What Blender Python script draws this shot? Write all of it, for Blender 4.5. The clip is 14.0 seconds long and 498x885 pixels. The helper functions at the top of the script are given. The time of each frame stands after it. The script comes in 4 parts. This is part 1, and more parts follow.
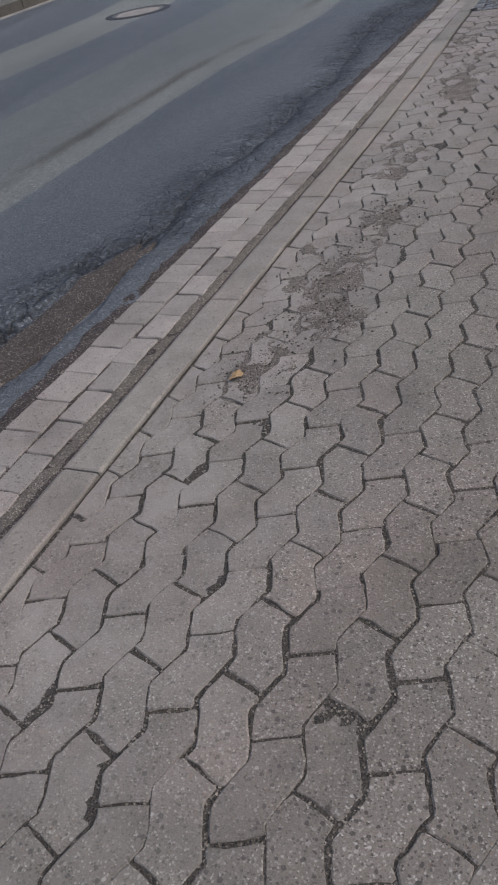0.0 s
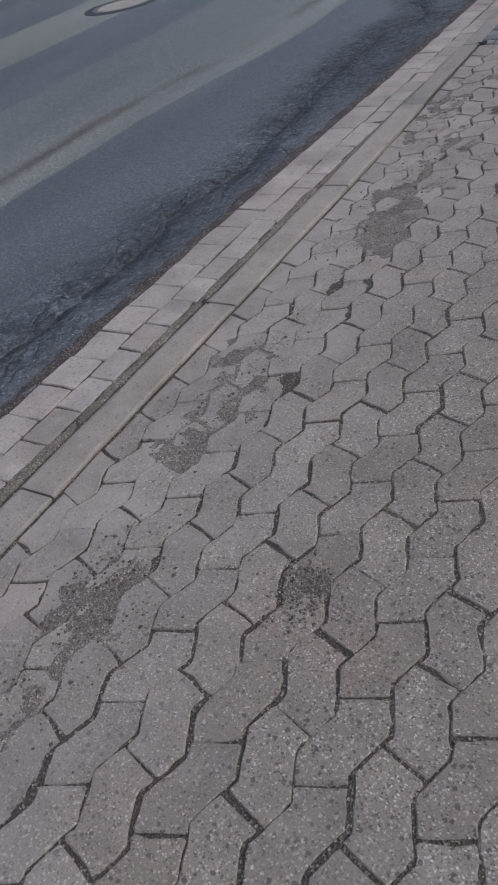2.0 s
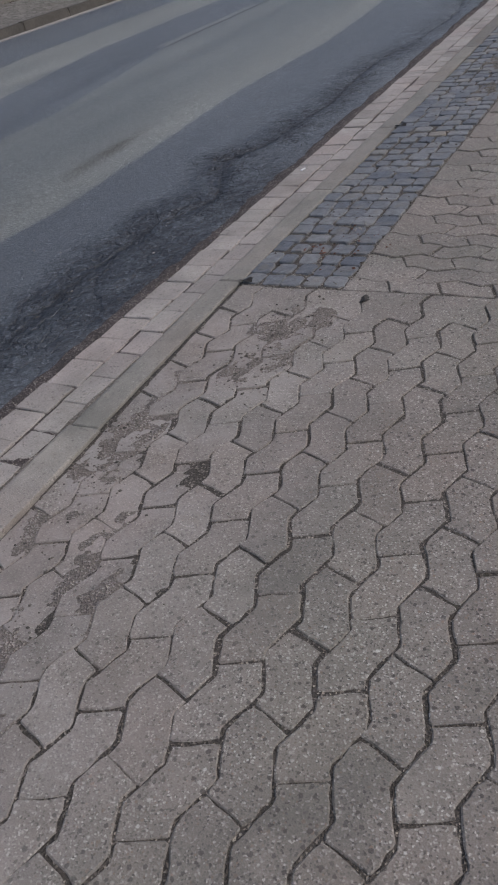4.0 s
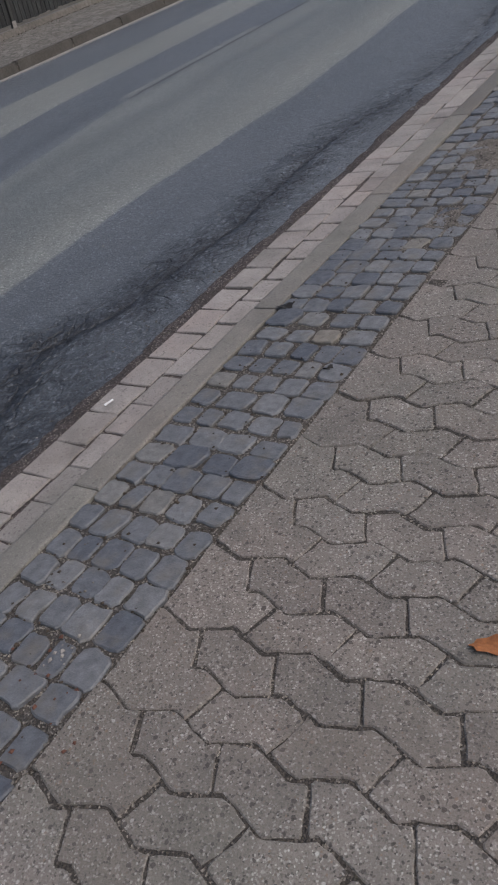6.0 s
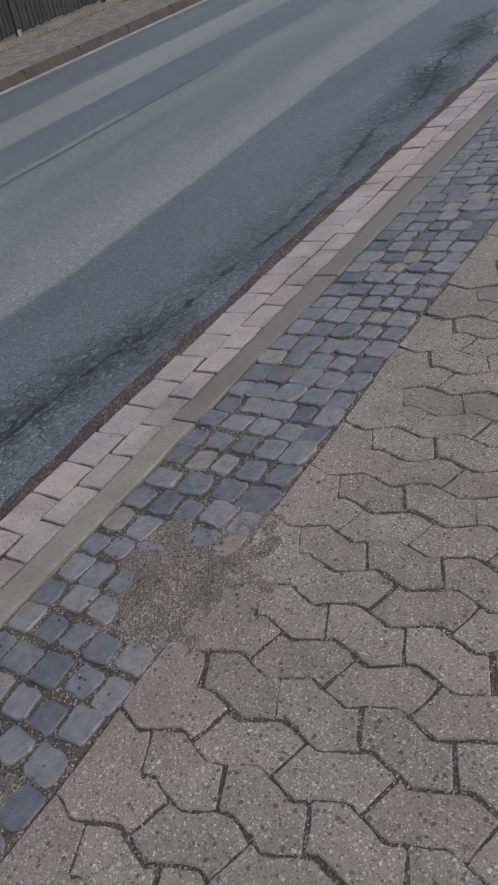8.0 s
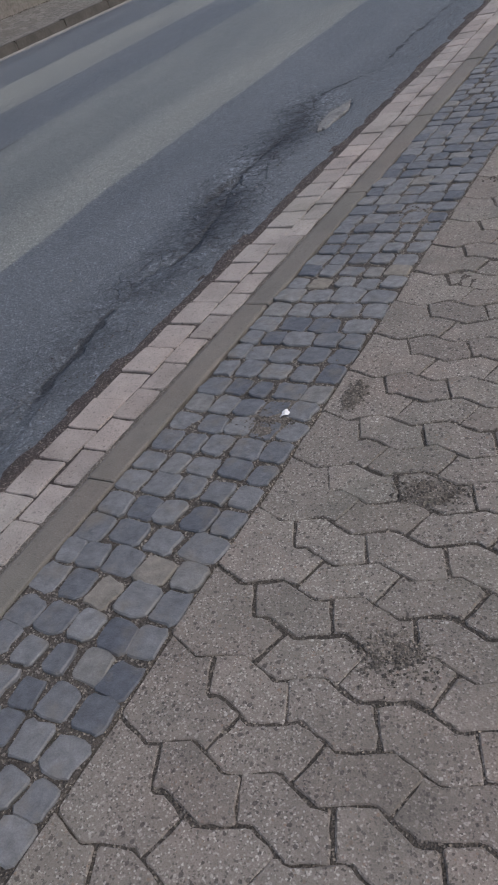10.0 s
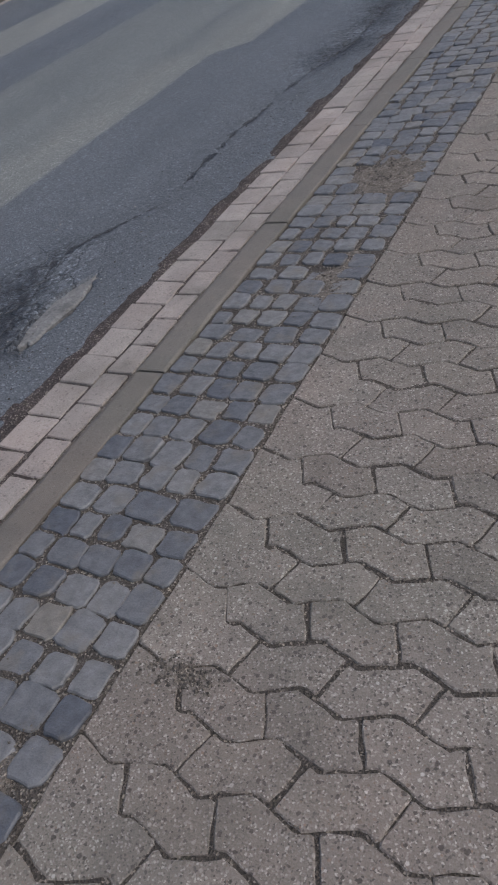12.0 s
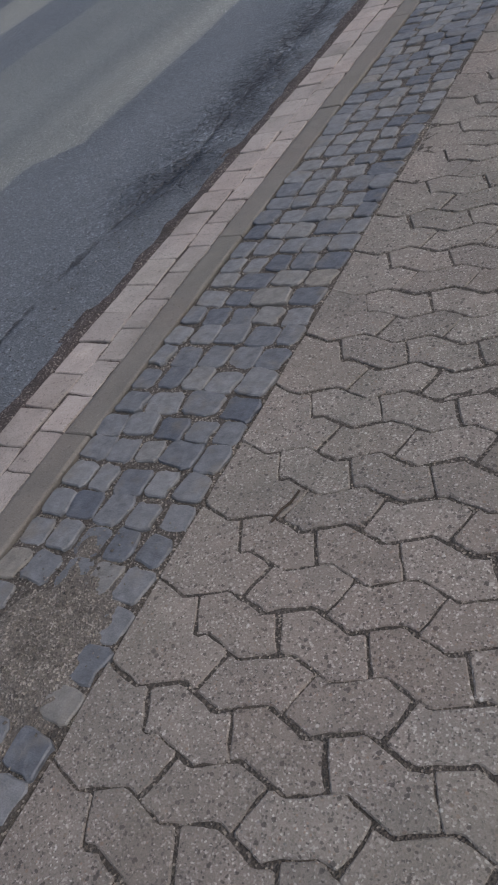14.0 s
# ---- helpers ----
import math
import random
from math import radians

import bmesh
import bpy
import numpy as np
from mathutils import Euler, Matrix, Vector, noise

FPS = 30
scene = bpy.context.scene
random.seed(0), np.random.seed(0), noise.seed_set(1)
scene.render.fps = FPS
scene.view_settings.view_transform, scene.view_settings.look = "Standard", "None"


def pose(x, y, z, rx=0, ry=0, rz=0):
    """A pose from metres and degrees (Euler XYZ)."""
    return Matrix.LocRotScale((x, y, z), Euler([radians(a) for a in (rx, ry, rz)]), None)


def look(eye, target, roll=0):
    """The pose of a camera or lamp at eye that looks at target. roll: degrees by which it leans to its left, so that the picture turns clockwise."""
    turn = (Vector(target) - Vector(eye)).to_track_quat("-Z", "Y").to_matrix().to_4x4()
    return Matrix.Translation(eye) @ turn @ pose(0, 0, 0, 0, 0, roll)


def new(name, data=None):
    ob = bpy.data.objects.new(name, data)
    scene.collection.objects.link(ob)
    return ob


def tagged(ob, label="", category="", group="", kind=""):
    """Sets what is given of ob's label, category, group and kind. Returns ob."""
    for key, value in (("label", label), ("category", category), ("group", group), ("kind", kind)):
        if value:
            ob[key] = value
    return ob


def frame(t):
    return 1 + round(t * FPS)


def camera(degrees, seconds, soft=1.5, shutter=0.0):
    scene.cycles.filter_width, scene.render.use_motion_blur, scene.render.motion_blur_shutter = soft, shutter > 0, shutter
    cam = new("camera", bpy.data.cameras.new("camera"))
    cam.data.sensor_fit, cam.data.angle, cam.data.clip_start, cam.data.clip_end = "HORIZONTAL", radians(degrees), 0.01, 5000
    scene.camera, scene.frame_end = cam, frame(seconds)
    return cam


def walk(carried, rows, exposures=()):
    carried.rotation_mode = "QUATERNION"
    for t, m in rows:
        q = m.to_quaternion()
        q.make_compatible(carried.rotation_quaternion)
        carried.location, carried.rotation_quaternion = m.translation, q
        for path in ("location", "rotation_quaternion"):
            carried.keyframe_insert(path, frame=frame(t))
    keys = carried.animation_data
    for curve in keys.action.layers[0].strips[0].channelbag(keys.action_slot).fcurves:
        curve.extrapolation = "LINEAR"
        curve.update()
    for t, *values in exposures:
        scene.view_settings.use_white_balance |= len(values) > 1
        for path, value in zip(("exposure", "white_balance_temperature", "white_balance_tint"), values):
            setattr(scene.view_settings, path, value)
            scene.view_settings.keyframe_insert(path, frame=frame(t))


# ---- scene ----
cam = camera(35.5, 14.0, soft=2.0)
PATH = [
    (0, (1.217, -1.299, 1.232), (0.43, 0.115, 0.057), -11.5),
    (0.5, (1.312, -0.712, 1.251), (0.513, 0.644, 0.017), -11.7),
    (1, (1.358, -0.146, 1.244), (0.379, 1.105, 0.029), -14.1),
    (1.5, (1.37, 0.472, 1.245), (0.447, 1.727, -0.009), -13.9),
    (2, (1.427, 1.042, 1.266), (0.473, 2.298, 0.036), -13.5),
    (2.5, (1.415, 1.62, 1.307), (0.521, 2.946, 0.105), -11.1),
    (4.8, (1.495, 4.566, 1.204), (0.616, 5.952, 0.061), -11.5),
    (5, (1.535, 4.802, 1.213), (0.609, 6.144, 0.055), -13.7),
    (5.5, (1.481, 5.361, 1.189), (0.411, 6.621, 0.063), -15.5),
    (6, (1.487, 5.977, 1.192), (0.386, 7.213, 0.069), -17.7),
    (6.5, (1.466, 6.537, 1.226), (0.325, 7.733, 0.101), -18.3),
    (7, (1.506, 7.192, 1.313), (0.463, 8.448, 0.158), -14.8),
    (7.5, (1.494, 7.843, 1.283), (0.225, 8.955, 0.211), -16.0),
    (8, (1.55, 8.537, 1.299), (0.429, 9.757, 0.179), -17.8),
    (8.2, (1.583, 8.782, 1.288), (0.478, 10.015, 0.167), -19.8),
    (10.3, (1.437, 11.212, 1.273), (0.437, 12.501, 0.116), -17.3),
    (10.5, (1.455, 11.486, 1.3), (0.4, 12.734, 0.146), -18.8),
    (11, (1.359, 12.14, 1.268), (0.332, 13.382, 0.085), -17.7),
    (11.5, (1.386, 12.782, 1.271), (0.365, 14.024, 0.082), -17.3),
    (12, (1.392, 13.427, 1.243), (0.473, 14.716, 0.021), -16.6),
    (12.5, (1.471, 14.052, 1.245), (0.64, 15.39, 0.011), -19.1),
    (13, (1.463, 14.669, 1.215), (0.572, 15.956, -0.03), -20.5),
    (13.5, (1.478, 15.286, 1.233), (0.625, 16.582, -0.03), -19.4),
    (14, (1.516, 15.931, 1.209), (0.483, 17.084, -0.058), -24.5),
]
walk(cam, [(t, look(eye, target, roll)) for t, eye, target, roll in PATH],
     exposures=[(0, 0.21, 6300, 11), (0.7, 0.23, 6150, 11), (1.3, 0.24, 6050, 11), (2.6, 0.24, 6050, 12), (5, 0.14, 6350, 12), (6, 0.15, 6350, 12), (7.4, 0.20, 6300, 12), (8, 0.32, 6250, 12), (11, 0.20, 6250, 12), (13, 0.21, 6250, 12), (14, 0.18, 6250, 12)])


# ---- light ----
world = bpy.data.worlds.new("overcast_sky")
scene.world = world
world.use_nodes = True
wn, wl = world.node_tree.nodes, world.node_tree.links
sky = wn.new("ShaderNodeTexSky")
sky.sky_type, sky.sun_disc = "NISHITA", False
sky.sun_elevation, sky.sun_rotation = radians(50), radians(70)
sky.air_density, sky.dust_density, sky.ozone_density = 1.0, 4.0, 1.0
wl.new(sky.outputs[0], wn["Background"].inputs[0])
wn["Background"].inputs[1].default_value = 0.10
sun_data = bpy.data.lights.new("sun", "SUN")
sun_data.energy, sun_data.angle, sun_data.color = 1.2, radians(50), (1.0, 0.97, 0.94)
sun = new("sun", sun_data)
sun.matrix_world = look((6, -2, 9), (0, 0, 0))



# lines along the street, all drifting a little: y, and x or z there
LINE_B = ((-3, 1.0, 2.5, 6.5, 9.0, 12.8, 14.8, 17.0, 26), (-0.275, -0.270, -0.256, -0.263, -0.272, -0.270, -0.250, -0.252, -0.250))
LINE_K = ((-3, 1.0, 2.5, 6.2, 7.0, 9.0, 13.0, 15.0, 17.0, 26), (-0.050, -0.048, -0.040, -0.064, -0.059, -0.048, -0.032, -0.018, -0.020, -0.015))
LINE_E = ((5.9, 6.3, 6.9, 7.7, 8.7, 12.5, 14.5, 17.0, 26), (0.420, 0.430, 0.440, 0.458, 0.476, 0.489, 0.497, 0.505, 0.512))


def gutter_x(y):
    """The joint between the two rows of gutter stones."""
    return np.interp(y, *LINE_B)


def kerb_x(y):
    """The middle of the kerb stones."""
    return np.interp(y, *LINE_K)


def cobble_x(y):
    """Where the cobbles meet the pavers."""
    return np.interp(y, *LINE_E)


def gutter_z(y):
    """Top of the gutter: almost level with the dropped kerb, low beside the raised one."""
    t = np.clip((y - 3.0) / 4.5, 0, 1)
    return -0.016 - 0.036 * t * t * (3 - 2 * t)


# the main crack in the road: y, x
CRACK = ((-2, -0.8), (0.7, -0.85), (1.2, -0.91), (1.65, -0.65), (2.3, -0.75), (2.7, -0.65), (3.3, -0.641), (3.8, -0.704), (4.2, -0.619), (4.6, -0.694), (5.8, -0.834),
         (6.7, -0.866), (7.1, -0.699), (7.75, -1.0), (8.0, -0.82), (8.9, -0.75), (9.7, -0.81), (10.35, -0.77), (10.75, -0.66), (12.05, -0.64), (13.0, -0.78), (13.65, -0.72),
         (14.0, -0.79), (14.45, -0.93), (15.3, -0.92), (15.86, -1.04), (16.4, -0.78), (17.3, -0.83), (18.2, -0.78), (18.8, -0.67), (20.1, -0.73), (22, -0.75))

# how broken the road's edge is along the crack: y, share
WORN = ((-2, 0.9), (4, 0.9), (8, 1), (10.5, 0.8), (11.8, 0.35), (13, 0.5), (13.8, 1), (15.7, 1), (16.1, 0.2), (18.2, 0.25), (18.6, 1), (22, 0.8))

# the edge of the trench strip: y, x
TRENCH = ((0, -1.80), (5, -1.84), (6.9, -1.60), (9.2, -1.72), (11, -1.64), (13, -1.74), (14.5, -1.86), (19.0, -1.88), (19.2, -1.62), (24, -1.64))


# ---- materials ----
class Nodes:
    """Shorter calls for building a node material."""

    def __init__(self, name):
        self.mat = bpy.data.materials.new(name)
        self.mat.use_nodes = True
        self.n, self.l = self.mat.node_tree.nodes, self.mat.node_tree.links
        self.bsdf = self.n["Principled BSDF"]
        self.pos = self.n.new("ShaderNodeNewGeometry").outputs["Position"]

    def put(self, socket, value):
        if isinstance(value, bpy.types.NodeSocket):
            self.l.new(value, socket)
        else:
            socket.default_value = value

    def math(self, op, a, b=0.0, c=0.0, clamp=False):
        m = self.n.new("ShaderNodeMath")
        m.operation, m.use_clamp = op, clamp
        for k, v in enumerate((a, b, c)):
            self.put(m.inputs[k], v)
        return m.outputs[0]

    def noise(self, scale, detail=3.0, rough=0.55, vector=None):
        t = self.n.new("ShaderNodeTexNoise")
        self.put(t.inputs["Vector"], vector or self.pos)
        t.inputs["Scale"].default_value, t.inputs["Detail"].default_value, t.inputs["Roughness"].default_value = scale, detail, rough
        return t.outputs[0]

    def cells(self, scale, feature="F1", out="Distance"):
        t = self.n.new("ShaderNodeTexVoronoi")
        t.feature = feature
        self.put(t.inputs["Vector"], self.pos)
        t.inputs["Scale"].default_value = scale
        return t.outputs[out]

    def part(self, colour, k):
        t = self.n.new("ShaderNodeSeparateColor")
        self.put(t.inputs[0], colour)
        return t.outputs[k]

    def xyz(self, vector=None):
        t = self.n.new("ShaderNodeSeparateXYZ")
        self.put(t.inputs[0], vector or self.pos)
        return t.outputs

    def stretch(self, x, y, z):
        t = self.n.new("ShaderNodeMapping")
        self.put(t.inputs[0], self.pos)
        t.inputs["Scale"].default_value = (x, y, z)
        return t.outputs[0]

    def span(self, v, a, b, lo=0.0, hi=1.0):
        t = self.n.new("ShaderNodeMapRange")
        for k, q in enumerate((v, a, b, lo, hi)):
            self.put(t.inputs[k], q)
        return t.outputs[0]

    def ramp(self, v, stops, flat=False):
        t = self.n.new("ShaderNodeValToRGB")
        t.color_ramp.interpolation = "CONSTANT" if flat else "LINEAR"
        e = t.color_ramp.elements
        while len(e) < len(stops):
            e.new(0.5)
        for k, (p, c) in enumerate(stops):
            e[k].position, e[k].color = p, (*c, 1)
        self.put(t.inputs[0], v)
        return t.outputs[0]

    def mix(self, f, a, b, kind="MIX"):
        t = self.n.new("ShaderNodeMix")
        t.data_type, t.blend_type = "RGBA", kind
        self.put(t.inputs[0], f)
        for k, v in ((6, a), (7, b)):
            self.put(t.inputs[k], (*v, 1) if isinstance(v, tuple) else v)
        return t.outputs[2]

    def grey(self, v):
        t = self.n.new("ShaderNodeCombineColor")
        for k in range(3):
            self.put(t.inputs[k], v)
        return t.outputs[0]

    def any_random(self):
        o = self.n.new("ShaderNodeObjectInfo").outputs["Random"]
        g = self.n.new("ShaderNodeNewGeometry").outputs["Random Per Island"]
        return self.math("FRACT", self.math("ADD", o, g))

    def bump(self, height, strength, distance):
        b = self.n.new("ShaderNodeBump")
        b.inputs["Strength"].default_value, b.inputs["Distance"].default_value = strength, distance
        self.put(b.inputs["Height"], height)
        self.l.new(b.outputs[0], self.bsdf.inputs["Normal"])

    def done(self, colour, rough):
        self.put(self.bsdf.inputs["Base Color"], colour)
        self.put(self.bsdf.inputs["Roughness"], rough)
        return self.mat


def concrete(name, base, dark, light, speck=1.0, tone=0.10, stain=(0.10, 0.095, 0.08), worn=0.0, gloss=0.62):
    """Weathered concrete with washed-out aggregate."""
    m = Nodes(name)
    grain = m.part(m.cells(290, out="Color"), 0)
    stone = m.ramp(grain, [(0.0, dark), (0.14, tuple(v * 0.90 for v in base)), (0.5, base), (0.85, tuple(v * 1.08 for v in base)), (0.95, tuple(v * 0.85 for v in light)), (1.0, tuple(v * 1.15 for v in light))])
    body = m.mix(speck, base, stone)
    for size, amount in ((150, 0.74), (85, 0.86)):
        shape = m.math("ADD", m.cells(size), m.math("MULTIPLY", m.noise(size * 2.2, 2), 0.25))
        pick = m.part(m.cells(size, out="Color"), 1)
        chips = m.math("MULTIPLY", m.span(shape, 0.36, 0.50, 1.0, 0.0), m.math("GREATER_THAN", pick, amount))
        chip_colour = m.ramp(m.part(m.cells(size, out="Color"), 2), [(0.0, dark), (0.2, (0.24, 0.165, 0.12)), (0.4, (0.11, 0.11, 0.115)), (0.6, light), (0.92, light), (1.0, (0.52, 0.50, 0.46))])
        body = m.mix(m.math("MULTIPLY", chips, 0.72 * speck), body, chip_colour)
    reach = m.span(m.part(m.cells(80, out="Color"), 0), 0.60, 1.0, 0.0, 0.42)
    ragged = m.math("ADD", m.cells(80), m.math("MULTIPLY", m.math("SUBTRACT", m.noise(220, 3), 0.5), 0.6))
    pits = m.math("MULTIPLY", m.math("LESS_THAN", ragged, reach), speck)
    body = m.mix(m.math("MULTIPLY", pits, 0.80), body, tuple(v * 0.26 for v in base))
    fine = m.noise(420, 2)
    body = m.mix(1.0, body, m.grey(m.span(fine, 0.3, 0.7, 0.82, 1.18)), "MULTIPLY")
    cloud = m.noise(3.1, 5)
    body = m.mix(m.span(cloud, 0.50, 0.74, 0.0, 0.55), body, stain)
    film = m.noise(6.5, 6, 0.65)
    body = m.mix(m.span(film, 0.55, 0.72, 0.0, 0.38), body, tuple(min(1.0, v * 1.35) for v in base))
    blot = m.noise(14, 4)
    body = m.mix(1.0, body, m.grey(m.span(blot, 0.3, 0.7, 0.88, 1.12)), "MULTIPLY")
    if worn:
        # trodden and dusty strip along the dropped kerb
        x, y, _ = m.xyz()
        dust = m.math("MULTIPLY", m.span(x, 0.95, 0.25), m.span(y, 6.3, 5.6))
        dust = m.math("MULTIPLY", dust, m.span(m.noise(5, 5, 0.65), 0.30, 0.62))
        body = m.mix(m.math("MULTIPLY", dust, worn), body, (0.318, 0.288, 0.266))
    tint = m.noise(1.7, 4)
    body = m.mix(1.0, body, m.ramp(tint, [(0.32, (0.97, 1.0, 0.98)), (0.5, (1.0, 1.0, 1.0)), (0.68, (1.035, 0.99, 0.975))]), "MULTIPLY")
    r = m.any_random()
    body = m.mix(1.0, body, m.grey(m.span(r, 0.0, 1.0, 1 - tone, 1 + tone)), "MULTIPLY")
    hue = m.math("FRACT", m.math("MULTIPLY", r, 17.3))
    body = m.mix(m.span(hue, 0.6, 1.0, 0.0, 0.09), body, tuple(v * k for v, k in zip(base, (1.12, 0.96, 0.82))))
    high = m.math("ADD", m.math("MULTIPLY", m.cells(290), 0.5), m.math("MULTIPLY", fine, 0.5))
    m.bump(m.math("SUBTRACT", high, m.math("MULTIPLY", pits, 1.2)), 0.55, 0.004)
    return m.done(body, m.span(blot, 0.3, 0.7, gloss, gloss + 0.2))


def soil(name, base, light, dark):
    """Gritty soil and sand in the joints."""
    m = Nodes(name)
    grit = m.part(m.cells(230, out="Color"), 0)
    c = m.ramp(grit, [(0.0, dark), (0.3, base), (0.75, base), (0.9, light), (1.0, (0.36, 0.32, 0.26))])
    patch = m.noise(7, 5)
    c = m.mix(m.span(patch, 0.42, 0.68, 0.0, 0.6), c, dark)
    c = m.mix(m.span(m.noise(23, 3), 0.62, 0.72, 0.0, 0.25), c, (0.045, 0.055, 0.022))
    c = m.mix(1.0, c, m.grey(m.span(m.noise(400, 2), 0.3, 0.7, 0.75, 1.2)), "MULTIPLY")
    m.bump(m.math("ADD", m.cells(230), m.noise(90, 3)), 0.9, 0.006)
    return m.done(c, 0.95)


def basalt():
    m = Nodes("basalt_cobble")
    r = m.any_random()
    c = m.ramp(r, [(0.0, (0.082, 0.089, 0.104)), (0.3, (0.122, 0.127, 0.135)), (0.85, (0.165, 0.167, 0.169)), (0.97, (0.168, 0.163, 0.152)), (1.0, (0.20, 0.178, 0.145))])
    c = m.mix(1.0, c, m.grey(m.span(m.noise(35, 5), 0.3, 0.7, 0.75, 1.28)), "MULTIPLY")
    c = m.mix(1.0, c, m.grey(m.span(m.noise(300, 2), 0.3, 0.7, 0.85, 1.15)), "MULTIPLY")
    c = m.mix(m.span(m.noise(11, 5), 0.53, 0.72, 0.0, 0.65), c, (0.17, 0.15, 0.12))
    m.bump(m.math("ADD", m.noise(60, 4), m.math("MULTIPLY", m.noise(300, 2), 0.35)), 0.55, 0.008)
    return m.done(c, m.span(m.noise(20, 3), 0.3, 0.7, 0.42, 0.66))


def asphalt():
    """Old road surface with trench strips of newer asphalt, worn streaks and cracks."""
    m = Nodes("asphalt")
    x, y, _ = m.xyz()
    wob = m.noise(0.7, 4, vector=m.stretch(0.5, 1.0, 1))
    rag = m.noise(9, 4)
    far_side = m.math("MULTIPLY", m.span(y, 9.0, 12.0, -0.5, 0.0), m.span(x, -2.8, -3.2))
    trench = m.part(m.ramp(m.span(y, 0.0, 24.0), [(ey / 24, (-ex / 2,) * 3) for ey, ex in TRENCH]), 0)
    near_side = m.math("MULTIPLY", m.math("MULTIPLY_ADD", trench, 2.0, -1.72), m.span(x, -2.9, -2.5))
    xw = m.math("ADD", m.math("ADD", x, m.math("ADD", far_side, near_side)), m.math("ADD", m.math("MULTIPLY", m.math("SUBTRACT", wob, 0.5), 0.08), m.math("MULTIPLY", m.math("SUBTRACT", rag, 0.5), 0.05)))
    new_, old, mid = (0.111, 0.123, 0.136), (0.197, 0.205, 0.192), (0.150, 0.161, 0.158)
    at = lambda v: (v + 8.4) / 8.4
    c = m.ramp(m.span(xw, -8.4, 0.0), [
        (0.0, new_), (at(-6.12), new_), (at(-6.09), old), (at(-4.96), old), (at(-4.93), new_), (at(-3.84), new_),
        (at(-3.81), mid), (at(-2.5), mid), (at(-1.98), old), (at(-1.725), old), (at(-1.708), new_), (1.0, new_)])
    # tyre-worn streak beside the trench
    streak = m.math("MULTIPLY", m.span(m.math("ABSOLUTE", m.math("ADD", xw, 2.05)), 0.015, 0.115, 1.0, 0.0), m.span(m.noise(1.3, 5, vector=m.stretch(3, 1, 1)), 0.38, 0.66))
    streak = m.math("MULTIPLY", streak, m.span(y, 8.1, 8.7, 1.0, 0.15))
    c = m.mix(m.math("MULTIPLY", streak, 0.9), c, (0.075, 0.066, 0.052))
    # seam and pale strip beside the far trench
    seam = m.math("MULTIPLY", m.span(y, 11.7, 11.9), m.span(y, 15.9, 15.6))
    c = m.mix(m.math("MULTIPLY", m.math("MULTIPLY", m.span(m.math("ABSOLUTE", m.math("ADD", xw, 3.90)), 0.05, 0.07, 1.0, 0.0), seam), m.span(y, 14.4, 14.2, 0.0, 0.8)), c, old)
    c = m.mix(m.math("MULTIPLY", m.span(m.math("ABSOLUTE", m.math("ADD", xw, 3.80)), 0.02, 0.035, 0.8, 0.0), seam), c, (0.05, 0.051, 0.054))
    lane = m.noise(1.1, 5, vector=m.stretch(2.2, 0.35, 1))
    c = m.mix(1.0, c, m.grey(m.span(lane, 0.3, 0.7, 0.84, 1.16)), "MULTIPLY")
    # all asphalt is 16 % darker up to y = 6, fading out by 9.5
    c = m.mix(1.0, c, m.grey(m.span(y, 6.0, 9.5, 0.84, 1.0)), "MULTIPLY")
    # broken, darker band along the gutter
    line = m.ramp(m.span(y, -2.0, 22.0), [((cy + 2) / 24, (-cx,) * 3) for cy, cx in CRACK])
    line = m.math("MULTIPLY", m.part(line, 0), -1.0)
    off = m.math("ABSOLUTE", m.math("SUBTRACT", x, line))
    band = m.math("MULTIPLY", m.span(m.math("ADD", off, m.math("MULTIPLY", m.math("SUBTRACT", rag, 0.5), 0.3)), 0.03, 0.29, 1.0, 0.0), m.span(m.noise(1.6, 4), 0.34, 0.48))
    worn = m.ramp(m.span(y, -2.0, 22.0), [((ey + 2) / 24, (k,) * 3) for ey, k in WORN])
    band = m.math("MULTIPLY", band, m.part(worn, 0))
    tarred = m.math("MULTIPLY", m.span(y, 4.6, 5.8), m.span(y, 8.4, 7.0))
    reach = m.math("ADD", x, m.math("MULTIPLY", m.math("SUBTRACT", m.noise(2.6, 5), 0.5), 0.55))
    tarred = m.math("MULTIPLY", tarred, m.math("MULTIPLY", m.span(reach, -1.16, -0.94), m.span(m.noise(6, 5, 0.65), 0.34, 0.58, 0.62, 1.0)))
    band = m.math("MAXIMUM", band, tarred)
    c = m.mix(m.math("MULTIPLY", band, 0.90), c, (0.022, 0.024, 0.029))
    warp = m.n.new("ShaderNodeVectorMath")
    warp.operation = "ADD"
    m.put(warp.inputs[0], m.stretch(1.0, 0.62, 1.0))
    nz = m.n.new("ShaderNodeTexNoise")
    m.put(nz.inputs["Vector"], m.pos)
    nz.inputs["Scale"].default_value, nz.inputs["Detail"].default_value = 8.0, 4.0
    sc = m.n.new("ShaderNodeVectorMath")
    sc.operation = "SCALE"
    m.put(sc.inputs[0], nz.outputs["Color"])
    sc.inputs["Scale"].default_value = 0.16
    m.l.new(sc.outputs[0], warp.inputs[1])
    v = m.n.new("ShaderNodeTexVoronoi")
    v.feature = "DISTANCE_TO_EDGE"
    m.put(v.inputs["Vector"], warp.outputs[0])
    v.inputs["Scale"].default_value = 7.5
    near = m.math("MULTIPLY", m.span(off, 0.05, 0.42, 1.0, 0.0), m.part(worn, 0))
    crack = m.math("MULTIPLY", m.span(v.outputs["Distance"], 0.0, 0.05, 1.0, 0.0), m.math("MULTIPLY", near, m.span(m.noise(2.3, 3), 0.36, 0.50)))
